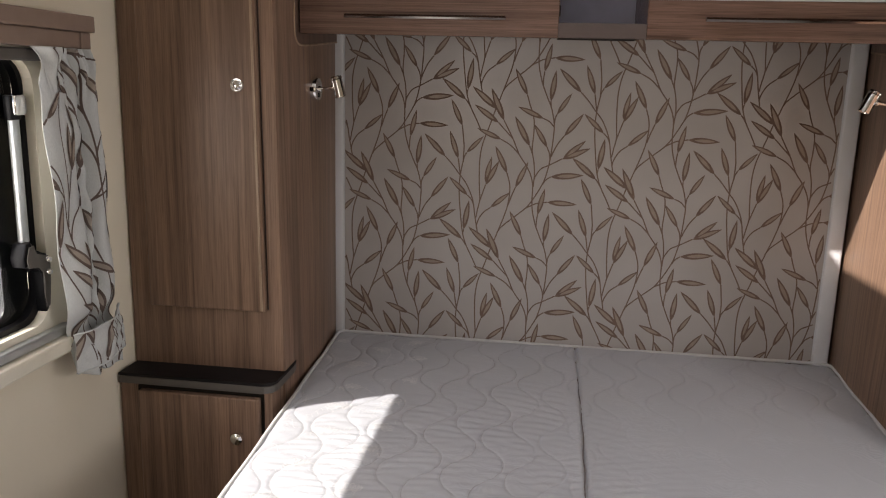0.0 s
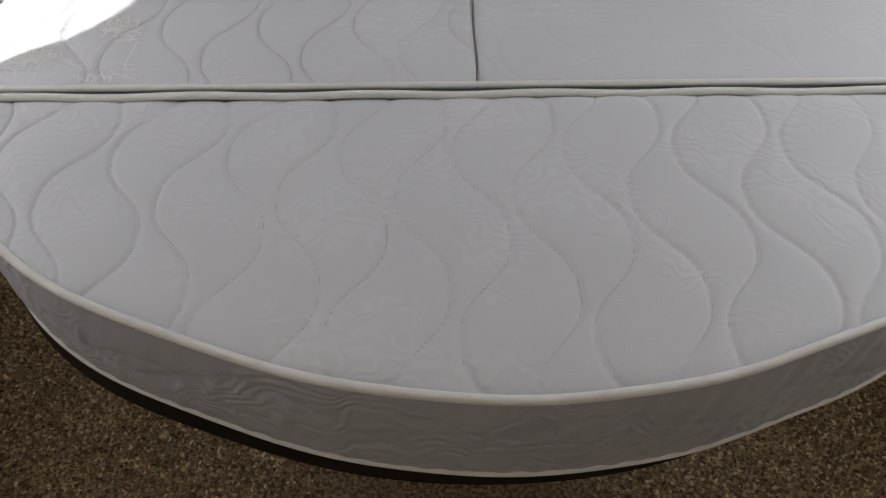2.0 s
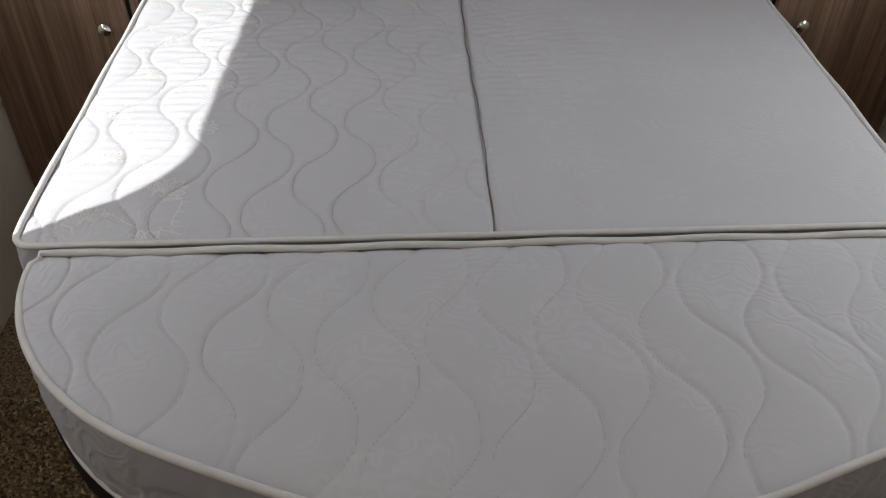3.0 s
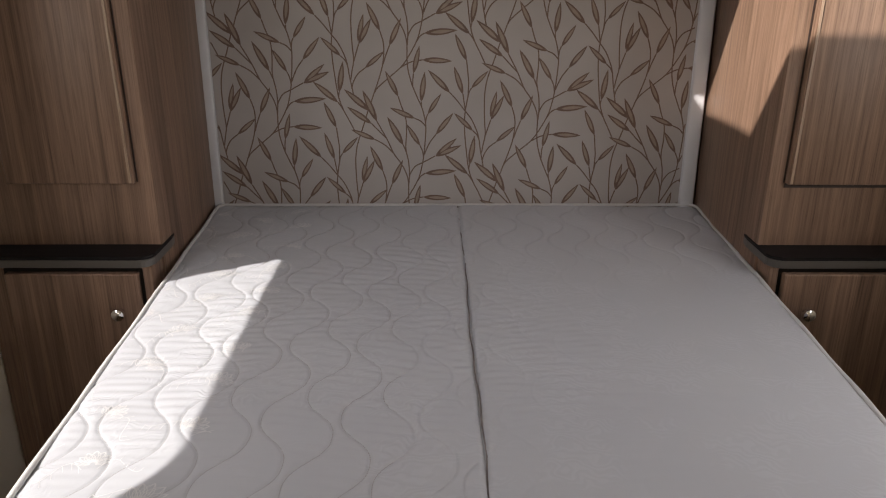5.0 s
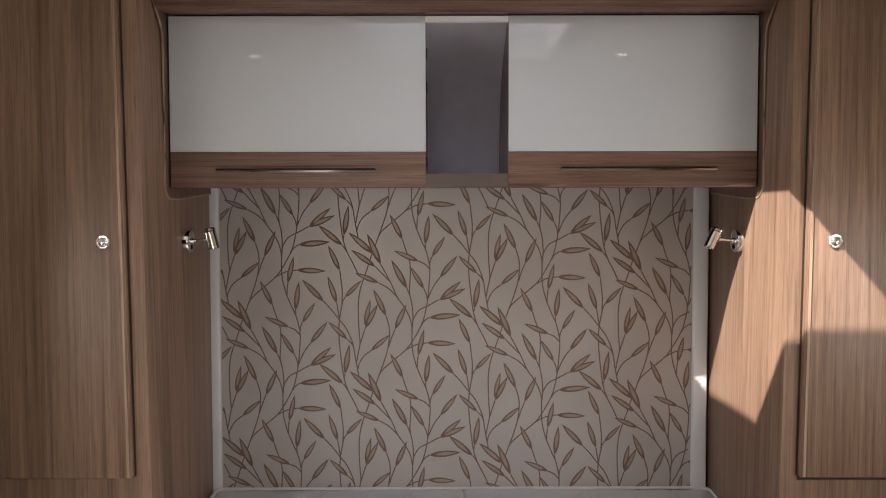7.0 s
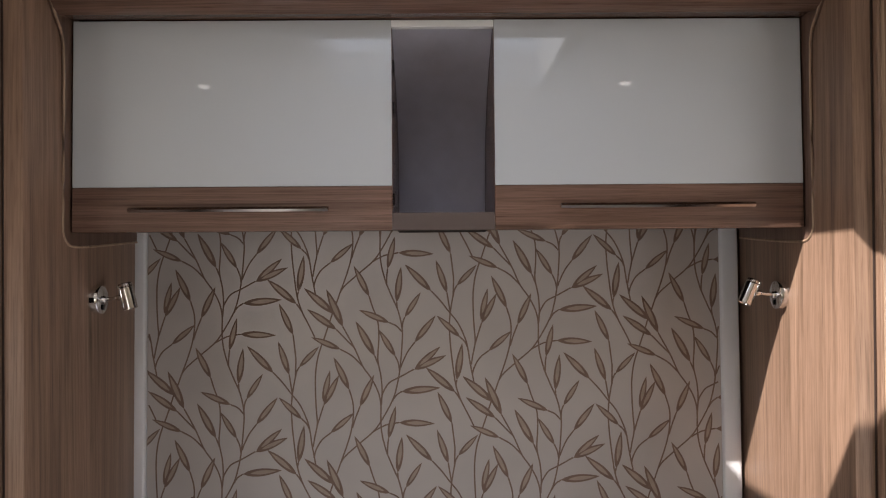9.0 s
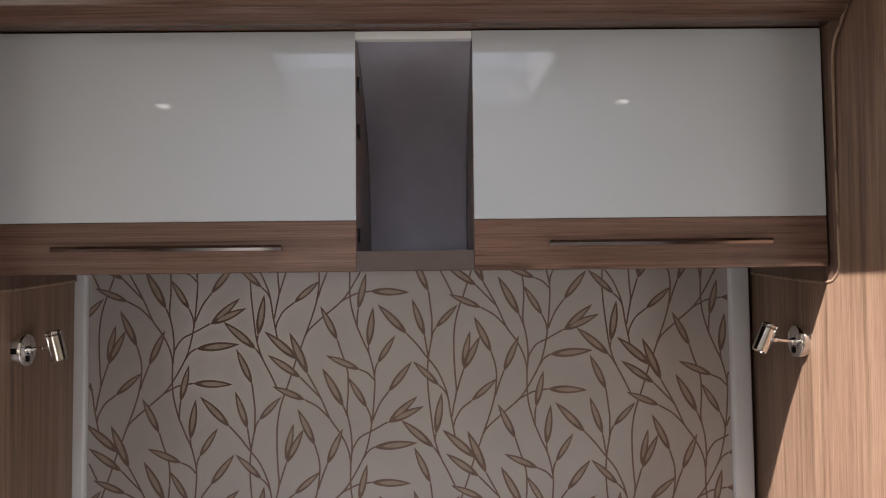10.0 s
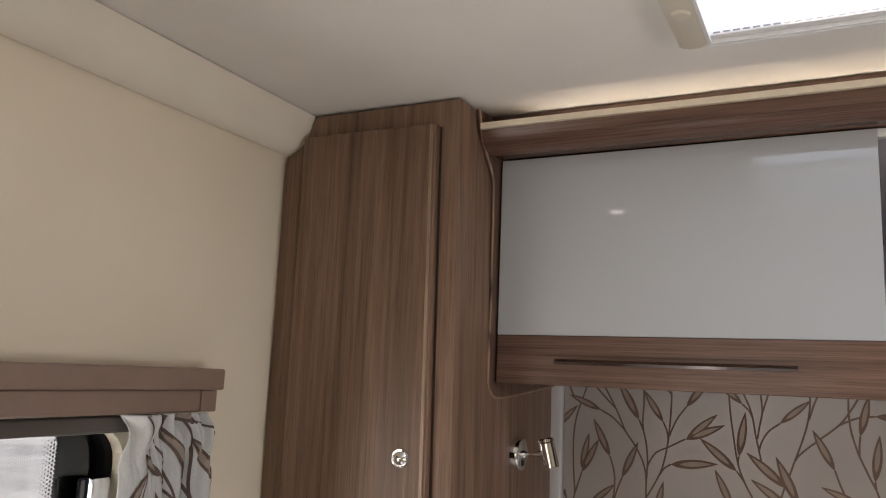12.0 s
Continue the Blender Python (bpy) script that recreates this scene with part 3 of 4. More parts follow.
def bedside(s, inner):
    outer = s * (WALL - 0.003)
    top = thing("bedside_cabinet", ((inner + outer) / 2, 1.5, 0.0), "low walnut-effect bedside cabinet with chrome knob", "cabinet", "bedside cabinets")
    y = 1.472
    edge = inner - s * 0.016
    part("body", box(min(edge, outer), max(edge, outer), y, FRONT - 0.001, 0.0, 0.691, 0.004), WOOD_V, top, smooth=True)
    d0, d1 = edge + s * 0.026, outer - s * 0.052
    door = part("door", box(min(d0, d1), max(d0, d1), y - 0.018, y - 0.002, 0.06, 0.680, 0.004, 3), WOOD_V, top, smooth=True)
    part("door_gap", ring(rounded(min(d0, d1) - 0.007, max(d0, d1) + 0.007, 0.05, 0.688, 0.002, 1), rounded(min(d0, d1), max(d0, d1), 0.06, 0.680, 0.002, 1), 1, y - 0.0015, y + 0.002), BASE_BOARD, top, "dark gap round the door")
    part("knob", lathe([(0.006, 0), (0.006, 0.010), (0.011, 0.013), (0.0145, 0.019), (0.0135, 0.026), (0.008, 0.030), (0, 0.031)], pose(s * 0.752, y - 0.018, 0.594, 90), 24), CHROME, door, "round chrome knob", smooth=True)
    # shelf that wraps round the wardrobe's front corner
    shelf = thing("bedside_shelf", ((inner + outer) / 2, 1.5, 0.685), "black bedside shelf with taupe front edge", "shelf", "bedside shelves")
    tip = inner - s * 0.022
    r = 0.03
    plan = [(outer + s * -0.003, FRONT - 0.001), (outer - s * 0.003, 1.462)]
    plan += [(tip + s * r - s * r * math.sin(radians(a)), 1.462 + r - r * math.cos(radians(a))) for a in range(0, 91, 15)]
    plan += [(tip, 1.60), (tip + s * 0.004, 1.645), (inner - s * 0.001, 1.672), (inner - s * 0.001, FRONT - 0.001)]
    part("top", prism(plan, 2, 0.709, 0.7165, 0.002), BLACK, shelf)
    part("front_edge", prism([(a, q) for a, q in plan], 2, 0.6915, 0.7088, 0.002), SHELF_EDGE, shelf, "dark taupe shelf edge")
    wing = [(FRONT + 0.002, 0.717), (1.655, 0.717), (1.668, 0.741), (1.655, 0.744), (1.60, 0.728)]
    part("upstand", prism(wing, 0, inner - s * 0.002, inner - s * 0.012, 0.002), BLACK, shelf, "small raised end")
    return top


bedside(-1, XL)
bedside(1, XR)

# ---------------------------------------------------------------- overhead lockers
DOOR_Y = 1.707
lock = thing("overhead_locker", (-0.008, 1.9, 1.475), "walnut-effect overhead locker row over the bed head", "locker")
for x0, x1 in ((XL + 0.0095, -0.097), (0.099, XR - 0.0095)):
    part("carcass", box(x0, x1, DOOR_Y + 0.0215, 2.045, 1.5075, 1.885, 0.001), WOOD_H, lock)
# near-black sheets paint the shade under lockers and niche
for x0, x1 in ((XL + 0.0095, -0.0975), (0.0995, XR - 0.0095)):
    part("underside", box(x0, x1, DOOR_Y + 0.0215, 2.0445, 1.504, 1.507), BASE_BOARD, lock, "underside sheet coloured dark for shade")
part("underside", box(-0.0970, 0.0990, DOOR_Y + 0.006, 2.0445, 1.498, 1.5017), BASE_BOARD, lock, "underside sheet coloured dark for shade")
slope = [(2.046, 1.5125)] + [(2.036 - 0.28 * t ** 3.2, 1.5125 + 0.3725 * t) for t in np.linspace(0, 1, 16)] + [(2.046, 1.885)]
part("niche_back", prism(slope, 0, -0.0965, 0.0985), NICHE, lock, "lilac grey curved lining at the back of the open niche", smooth=True)
part("niche_floor", box(-0.0965, 0.0985, DOOR_Y + 0.006, 2.0295, 1.502, 1.512, 0.001), NICHE, lock, "lilac grey niche floor")
part("niche_sill", box(-0.0945, 0.0965, DOOR_Y - 0.004, DOOR_Y + 0.0055, 1.484, 1.517, 0.002), SILL, lock, "taupe sill of the open niche")
part("niche_head", box(-0.0945, 0.0965, DOOR_Y - 0.004, DOOR_Y + 0.012, 1.864, 1.877, 0.001), WHITE_PLASTIC, lock, "white strip over the open niche")
for hz in (1.80, 1.72, 1.545):
    part("hinge", box(-0.0962, -0.091, DOOR_Y + 0.03, DOOR_Y + 0.06, hz - 0.012, hz + 0.012, 0.002), RUBBER, lock, "black hinge")


def flap(x0, x1, hx0, hx1, hz):
    door = part("flap", box(x0, x1, DOOR_Y + 0.001, DOOR_Y + 0.021, 1.484, 1.878, 0.0015), WOOD_H, lock, "locker flap")
    part("gloss_panel", box(x0 + 0.0005, x1 - 0.0005, DOOR_Y - 0.004, DOOR_Y + 0.0008, 1.567, 1.8775, 0.0012), GLOSS, door, "high-gloss white upper panel")
    part("wood_band", box(x0 + 0.0005, x1 - 0.0005, DOOR_Y - 0.004, DOOR_Y + 0.0008, 1.4845, 1.5662, 0.0012), WOOD_H, door, "brown lower band")
    bm3 = prism([(DOOR_Y - 0.030, hz), (DOOR_Y - 0.026, hz + 0.0045), (DOOR_Y - 0.020, hz + 0.004), (DOOR_Y - 0.020, hz - 0.003), (DOOR_Y - 0.026, hz - 0.0045)], 0, hx0, hx1, 0.0008, 1)
    for hx in (hx0 + 0.02, hx1 - 0.02):
        box(hx - 0.006, hx + 0.006, DOOR_Y - 0.018, DOOR_Y - 0.0035, hz - 0.003, hz + 0.003, 0.001, 1, bm=bm3)
    part("handle", bm3, CHROME_DARK, door, "slim polished bar handle")


for x0, x1 in ((-0.6888, -0.6848), (0.6708, 0.6758)):
    part("end_gap", box(x0, x1, DOOR_Y + 0.004, DOOR_Y + 0.0205, 1.486, 1.877), BASE_BOARD, lock, "dark gap beside the flap")
flap(-0.6855, -0.0935, -0.574, -0.209, 1.523)
flap(0.0965, 0.6715, 0.215, 0.573, 1.526)

# end cheeks with a wavy front edge
for s, inner in ((-1, XL), (1, XR)):
    edge_line = [(1.607, 1.945), (1.612, 1.928), (1.624, 1.900), (1.650, 1.868), (1.672, 1.843), (1.679, 1.805), (1.681, 1.70), (1.681, 1.51), (1.683, 1.482), (1.696, 1.466), (1.72, 1.459), (1.80, 1.462), (2.03, 1.480)]
    front = [tuple(p) for p in smooth_line(edge_line, 5)]
    poly = front + [(2.03, 1.945)]
    cheek = part("end_cheek", prism(poly, 0, inner - s * 0.0005, inner - s * 0.0088, 0.0015), WOOD_CHEEK, lock, "wavy-edged wooden end cheek")
    V, F = tube([(inner - s * 0.0078, y - 0.0006, z) for y, z in front], 0.0026, 6)
    hang(mesh_ob("edging", V, F, WOOD_EDGE, True), cheek, "pale edging strip")

# pelmet above the flaps with its hidden light strip
corn = [(1.613, 1.9085), (1.618, 1.909), (1.685, 1.886), (1.702, 1.886), (1.702, 1.8795), (1.676, 1.8795), (1.654, 1.873), (1.636, 1.879), (1.621, 1.891)]
part("cornice", prism(corn, 0, XL + 0.0095, XR - 0.0095), WOOD_H, lock, "brown curved cornice", smooth=True)
part("cornice_lip", box(XL + 0.0095, XR - 0.0095, 1.607, 1.619, 1.9095, 1.9200, 0.001), PALE_EDGE, lock, "pale cream lip of the cornice")
part("light_tray", box(XL + 0.0095, XR - 0.0095, 1.620, 2.04, 1.8895, 1.896), WOOD_H, lock, "board under the hidden light")
part("back_fascia", box(XL + 0.0095, XR - 0.0095, 1.660, 1.668, 1.8965, 1.946), WOOD_H, lock, "brown fascia behind the light gap")
part("light_strip", box(-0.60, 0.58, 1.648, 1.656, 1.8965, 1.8995), LED, lock, "warm light strip")
for px in (-0.094, 0.096):
    part("peg", box(px - 0.006, px + 0.006, 1.6195, 1.6465, 1.8965, 1.9235, 0.001), WOOD_H, lock, "small brown spacer")

# ---------------------------------------------------------------- reading lamps


def reading_lamp(m, tilt):
    """Built about the origin: the wall at x = 0, the arm along +x."""
    top = thing("reading_lamp", (0, 0, 0), "small chrome swivel reading lamp on the wardrobe side", "lamp", "reading lamps")
    side = pose(0, 0, 0, 0, 90, 0)
    base = part("base", lathe([(0, 0), (0.0285, 0), (0.0285, 0.0215), (0.0275, 0.0235), (0.0255, 0.0245), (0, 0.0245)], side, 40), CHROME, top, "round chrome base", smooth=True)
    part("switch", box(0.0246, 0.0270, -0.007, 0.003, -0.020, -0.009, 0.0015), RUBBER, base, "black rocker switch")
    part("socket", box(0.006, 0.019, -0.0292, -0.0278, -0.005, 0.005, 0.0005), RUBBER, base, "small charging socket")
    part("arm_boss", lathe([(0.0075, 0.024), (0.0075, 0.028), (0.006, 0.031), (0, 0.031)], side @ pose(0, 0, 0), 18), CHROME, base, "small collar where the arm enters", smooth=True)
    V, F = tube([(0.028, 0, 0.001), (0.042, -0.001, 0.002), (0.058, -0.002, 0.004)], 0.0036, 12)
    hang(mesh_ob("arm", V, F, CHROME, True), top, "chrome arm")
    part("joint", lathe([(0, -0.0075), (0.0045, -0.0065), (0.0065, 0), (0.0045, 0.0065), (0, 0.0075)], pose(0.058, -0.002, 0.004, 0, 90), 18), CHROME, top, "ball joint", smooth=True)
    hm = pose(0.074, -0.003, 0.007, 0, tilt, 0)
    hd = part("lamp_head", lathe([(0.0126, 0.0178), (0.0138, 0.0165), (0.0138, -0.0255), (0.0128, -0.0262), (0.0118, -0.0225), (0, -0.0225)], hm, 36), CHROME, top, "chrome cylinder head", smooth=True)
    cap = [(0, 0.0265), (0.0100, 0.0265), (0.0128, 0.0252), (0.0134, 0.0235), (0.0134, 0.0190), (0.0122, 0.0180), (0, 0.0180)]
    part("rear_cap", lathe(cap, hm, 36), CHROME_DARK, hd, "ribbed rear cap", smooth=True)
    for q in range(24):
        a = 2 * math.pi * q / 24
        rib = hm @ Matrix.Rotation(a, 4, "Z")
        bm4 = box(0.0131, 0.0141, -0.0007, 0.0007, 0.0192, 0.0234)
        bm4.transform(rib)
        part("rib", bm4, CHROME, hd)
    part("lens", lathe([(0, -0.0226), (0.0116, -0.0226), (0.0116, -0.0240), (0, -0.0246)], hm, 24), WHITE_PLASTIC, hd, "frosted lens")
    top.matrix_basis = m
    return top


reading_lamp(pose(XL, 1.814, 1.357), -14)
reading_lamp(pose(XR, 1.812, 1.356) @ Matrix.Rotation(math.pi, 4, "Z"), -24)

# ---------------------------------------------------------------- bed
TOP = 0.662


def quilt_line(k, y):
    """The k-th wavy seam: its x at y, and its slope."""
    sg, lag = (-1, 0.055) if k % 2 else (1, 0.0)
    ph = 2 * np.pi * (y - 0.555 + lag) / 0.245
    return -0.0585 + k * 0.0605 + sg * 0.0285 * (np.cos(ph) - 0.06 * np.cos(3 * ph)), -sg * 0.0285 * np.sin(ph) * 2 * np.pi / 0.245


def quilt(x, y, cut=0.03):
    """Height of the quilted cover: paired wavy seams that part and meet."""
    near = np.full(x.shape, 9.0)
    for k in range(-13, 14):
        line, slope = quilt_line(k, y)
        near = np.minimum(near, np.abs(x - line) / np.sqrt(1 + slope ** 2))
    fade = 1 - 0.85 / (1 + np.exp(-(x - cut) / 0.05)) / (1 + np.exp((y - 1.62) / 0.05))
    return fade * (-0.0016 * np.exp(-(near / 0.0018) ** 2) - 0.0022 * np.exp(-near / 0.014))


def stitches(parent, inside, height):
    """Broken lines of thread along the quilting seams."""
    V, F = [], []
    for k in range(-13, 14):
        for y in np.arange(0.2, 2.04, 0.0034):
            ends = []
            for q in (y, y + 0.0023):
                x, sl = quilt_line(k, q)
                nx, ny = 1 / math.sqrt(1 + sl * sl), -sl / math.sqrt(1 + sl * sl)
                ends.append((x, q, nx * 0.0006, ny * 0.0006))
            if not all(inside(x, q) for x, q, _, _ in ends):
                continue
            i0 = len(V)
            for x, q, ax, ay in ends:
                V += [(x - ax, q - ay, height(x, q) + 0.0006), (x + ax, q + ay, height(x, q) + 0.0006)]
            F.append((i0, i0 + 1, i0 + 3, i0 + 2))
    return hang(mesh_ob("stitching", V, F, THREAD), parent, "grey stitched quilting lines")


def wrinkles(x, y, amt):
    w = np.zeros(x.shape)
    rng = np.random.RandomState(4)
    for _ in range(18):
        a, f, p = rng.uniform(-0.4, 0.4), rng.uniform(110, 300), rng.uniform(0, 6)
        w += np.sin(f * (y * math.cos(a) + x * math.sin(a)) + p) * np.exp(-((x - rng.uniform(-0.6, 0.2)) / 0.18) ** 2 - ((y - rng.uniform(0.9, 1.7)) / 0.25) ** 2) / 9
    return amt * w


def grid_mesh(name, X, Y, Z, material, parent, label=""):
    r, c = X.shape
    V = np.stack([X.ravel(), Y.ravel(), Z.ravel()], 1)
    i = np.arange(r * c).reshape(r, c)
    F = np.stack([i[:-1, :-1].ravel(), i[:-1, 1:].ravel(), i[1:, 1:].ravel(), i[1:, :-1].ravel()], 1)
    me = bpy.data.meshes.new(name)
    me.from_pydata(V.tolist(), [], F.tolist())
    me.polygons.foreach_set("use_smooth", [True] * len(me.polygons))
    me.materials.append(material)
    ob = new(name, me)
    return hang(ob, parent, label)


def half_width(y):
    return 0.684 - (2.045 - y) * 0.053


def push_askew(section, shift):
    """The two sections were pushed together a little out of square: shift(x, y) is added to y."""
    for ob in section.children:
        co = np.empty(len(ob.data.vertices) * 3)
        ob.data.vertices.foreach_get("co", co)
        co = co.reshape(-1, 3)
        co[:, 1] += shift(co[:, 0], co[:, 1])
        ob.data.vertices.foreach_set("co", co.ravel())
        ob.data.update()


def head_edge():
    """Outline of the head mattress, from the foot-left corner round to the foot-right one."""
    pts = []
    y0, y1, r = 0.615, 2.040, 0.03
    for s in (-1, 1):
        side = []
        for a in np.linspace(0, 90, 7):
            side.append((s * (half_width(y0) - r + r * math.sin(radians(a))), y0 + r - r * math.cos(radians(a))))
        for y in np.linspace(y0 + r + 0.02, y1 - r, 40):
            side.append((s * half_width(y), y))
        for a in np.linspace(0, 90, 7)[1:]:
            side.append((s * (half_width(y1) - r + r * math.cos(radians(a))), y1 - r + r * math.sin(radians(a))))
        pts.append(side)
    return pts[0], pts[1]


def side_skirt(name, outline, z0, z1, parent, label):
    """The upright border of a mattress, bulging a little, with two wavy quilted seams round it."""
    pts = [np.array(p, float) for p in outline] + [np.array(outline[0], float)]
    run = np.concatenate([[0], np.cumsum([np.hypot(*(b - a)) for a, b in zip(pts, pts[1:])])])
    k = max(60, int(run[-1] / 0.006))
    at = np.linspace(0, run[-1], k, endpoint=False)
    P = np.stack([np.interp(at, run, [p[0] for p in pts]), np.interp(at, run, [p[1] for p in pts])], 1)
    d = np.roll(P, -1, 0) - np.roll(P, 1, 0)
    out = np.stack([d[:, 1], -d[:, 0]], 1) / (np.hypot(d[:, 0], d[:, 1])[:, None] + 1e-9)
    out *= np.sign(np.sum(out * (P - P.mean(0)), 1).mean())
    rows, h = 34, z1 - z0
    V = []
    for q in range(rows):
        t = q / (rows - 1)
        z = z1 - t * h
        bulge = 0.007 * math.sin(math.pi * t) ** 0.6
        w1 = 0.42 + 0.20 * np.sin(2 * np.pi * at / 0.31)
        w2 = 0.58 + 0.20 * np.sin(2 * np.pi * at / 0.31 + 2.3)
        seam = np.exp(-((t - w1) * h / 0.0040) ** 2) + np.exp(-((t - w2) * h / 0.0040) ** 2)
        puff = np.exp(-np.abs(t - w1) * h / 0.012) + np.exp(-np.abs(t - w2) * h / 0.012)
        pucker = 0.0010 * np.sin(at * 210 + 9 * t) * np.sin(at * 37 + 4 * t)
        off = bulge - 0.0016 * seam - 0.0014 * puff + pucker
        V += [(x, y, z) for x, y in P + out * off[:, None]]
    F = [(q * k + i, q * k + (i + 1) % k, (q + 1) * k + (i + 1) % k, (q + 1) * k + i) for q in range(rows - 1) for i in range(k)]
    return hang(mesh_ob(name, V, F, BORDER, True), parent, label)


def flower_weave(parent, inside, height, seed, thread_colour):
    """Raised lotus flowers and fronds in the weave, drawn as fine raised threads."""
    rg = np.random.RandomState(seed)
    V, F = [], []
    def thread(pts, wide):
        prev = None
        for i, (x, y) in enumerate(pts):
            a, b2 = pts[max(i - 1, 0)], pts[min(i + 1, len(pts) - 1)]
            dx, dy = b2[0] - a[0], b2[1] - a[1]
            ln = math.hypot(dx, dy) + 1e-9
            ox, oy = -dy / ln * wide, dx / ln * wide
            if not inside(x, y):
                prev = None
                continue
            z = height(x, y) + 0.0005
            V.extend([(x + ox, y + oy, z), (x - ox, y - oy, z)])
            k = len(V)
            if prev is not None:
                F.append((prev, prev + 1, k - 1, k - 2))
            prev = k - 2
    for gx in np.arange(-0.66, 0.66, 0.115):
        for gy in np.arange(0.2, 2.03, 0.135):
            cx, cy = gx + rg.uniform(-0.02, 0.02), gy + rg.uniform(-0.02, 0.02) + 0.065 * (round(gx / 0.115) % 2)
            turn, size = rg.uniform(-0.9, 0.9), rg.uniform(0.030, 0.042)
            for q in range(7):
                an = turn + math.pi / 2 + (q - 3) * 0.42
                ln = size * (1.0 - 0.05 * abs(q - 3))
                for sd in (-1, 1):
                    for inner in (1.0, 0.55):
                        pts = []
                        for t in np.linspace(0.12, 1, 8):
                            w = sd * inner * 0.24 * ln * math.sin(math.pi * t) ** 0.9
                            pts.append((cx + ln * t * math.cos(an) - w * math.sin(an), cy + ln * t * math.sin(an) + w * math.cos(an)))
                        thread(pts, 0.00055)
            for q in (-1, 1):
                pts = [(cx + q * (0.01 + 0.06 * t) * math.cos(turn) - 0.018 * math.sin(5 * t) * math.sin(turn), cy + q * (0.01 + 0.06 * t) * math.sin(turn) + 0.018 * math.sin(5 * t) - 0.012) for t in np.linspace(0, 1, 12)]
                thread(pts, 0.0006)
                for t in np.linspace(0.15, 1, 6):
                    px, py = pts[int(t * 11)]
                    thread([(px + 0.012 * u * math.cos(turn + q * 1.2), py + 0.012 * u * math.sin(turn + q * 1.2) - 0.004 * u * u) for u in np.linspace(0, 1, 4)], 0.0005)
    return hang(mesh_ob("flower_weave", V, F, thread_colour), parent, "white flowers woven in the cover")


left, right = head_edge()
outline = left + right[::-1]
mh = thing("head_mattress", (0, 1.3, 0.53), "large white quilted mattress section with a lengthwise seam", "mattress", "bed mattress sections")
nu, nv = 520, 520
ra = np.array(right)
# even rows along the length, tucked in at the rounded corners
ys = np.linspace(0.615, 2.040, nv)
hw = np.interp(ys, ra[:, 1], ra[:, 0])
U = np.linspace(-1, 1, nu)
X = U[None, :] * hw[:, None]
Y = np.repeat(ys[:, None], nu, 1)
edge = np.minimum(hw[:, None] - np.abs(X), np.minimum(Y - 0.615, 2.040 - Y))
Z = TOP + quilt(X, Y) + wrinkles(X, Y, 0.0045) - 0.006 * np.exp(-edge / 0.010) - 0.006 * np.exp(-((X - 0.0065 * (2.04 - Y)) / 0.005) ** 2)
Z += 0.003 * np.sin(X * 5 + 1) * np.sin(Y * 4)
grid_mesh("cover", X, Y, Z, TICKING, mh, "white quilted cover")
head_z = Z
stitches(mh, lambda x, y: 0.622 < y < 2.03 and -half_width(y) + 0.010 < x < -0.12,
         lambda x, y: head_z[min(nv - 1, int(round((y - ys[0]) / (ys[-1] - ys[0]) * (nv - 1)))), min(nu - 1, max(0, int(round((x / half_width(y) + 1) / 2 * (nu - 1)))))])
flower_weave(mh, lambda x, y: 0.622 < y < 2.03 and -half_width(y) + 0.012 < x < -0.39,
              lambda x, y: head_z[min(nv - 1, int(round((y - ys[0]) / (ys[-1] - ys[0]) * (nv - 1)))), min(nu - 1, max(0, int(round((x / half_width(y) + 1) / 2 * (nu - 1)))))], 3, WEAVE)
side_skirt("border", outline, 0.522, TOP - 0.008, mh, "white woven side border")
for z, nm in ((TOP - 0.003, "piping"), (0.524, "piping")):
    V, F = tube([(x, y, z + 0.0015 * math.sin(37 * x + 23 * y)) for x, y in outline], 0.0046, 8, True)
    hang(mesh_ob(nm, V, F, PIPING, True), mh, "white piped edge")
seam_pts = [(0.0065 * (2.04 - y) + 0.0025 * math.sin(9 * y) + 0.0012 * math.sin(40 * y), y, TOP - 0.0055) for y in np.linspace(0.61, 2.035, 90)]
V, F = tube(seam_pts, 0.0013, 6)
hang(mesh_ob("seam", V, F, SEAM, True), mh, "dark sewn seam")

# foot section with its round end
mf = thing("foot_mattress", (0, 0.4, 0.53), "round-ended white quilted mattress section at the foot", "mattress", "bed mattress sections")
A, B, YS, FX = 0.592, 0.398, 0.600, 0.026
th = np.linspace(-math.pi / 2, math.pi / 2, 520)
# an oval end, a little flattened between its front and its flanks
flat = 1 - 0.022 * np.exp(-((np.abs(th) - 0.52) / 0.24) ** 2)
bx, by = FX + A * np.sin(th) * flat, YS - 0.012 - (B - 0.006) * np.cos(th) * flat
bx[0], bx[-1] = bx[0] * 0.985, bx[-1] * 0.985
S = np.linspace(0, 1, 180)[:, None]
X = np.repeat(bx[None, :], 180, 0)
Y = YS + (by[None, :] - YS) * S
edge = np.minimum((1 - S) * 0.36 + 0 * X, YS - Y)
Z = TOP - 0.001 + quilt(X, Y, 0.42) - 0.006 * np.exp(-np.maximum(edge, 0) / 0.010) + 0.002 * np.sin(7 * X) * np.cos(9 * Y)
grid_mesh("cover", X[:, ::-1], Y[:, ::-1], Z[:, ::-1], TICKING, mf, "white quilted cover")
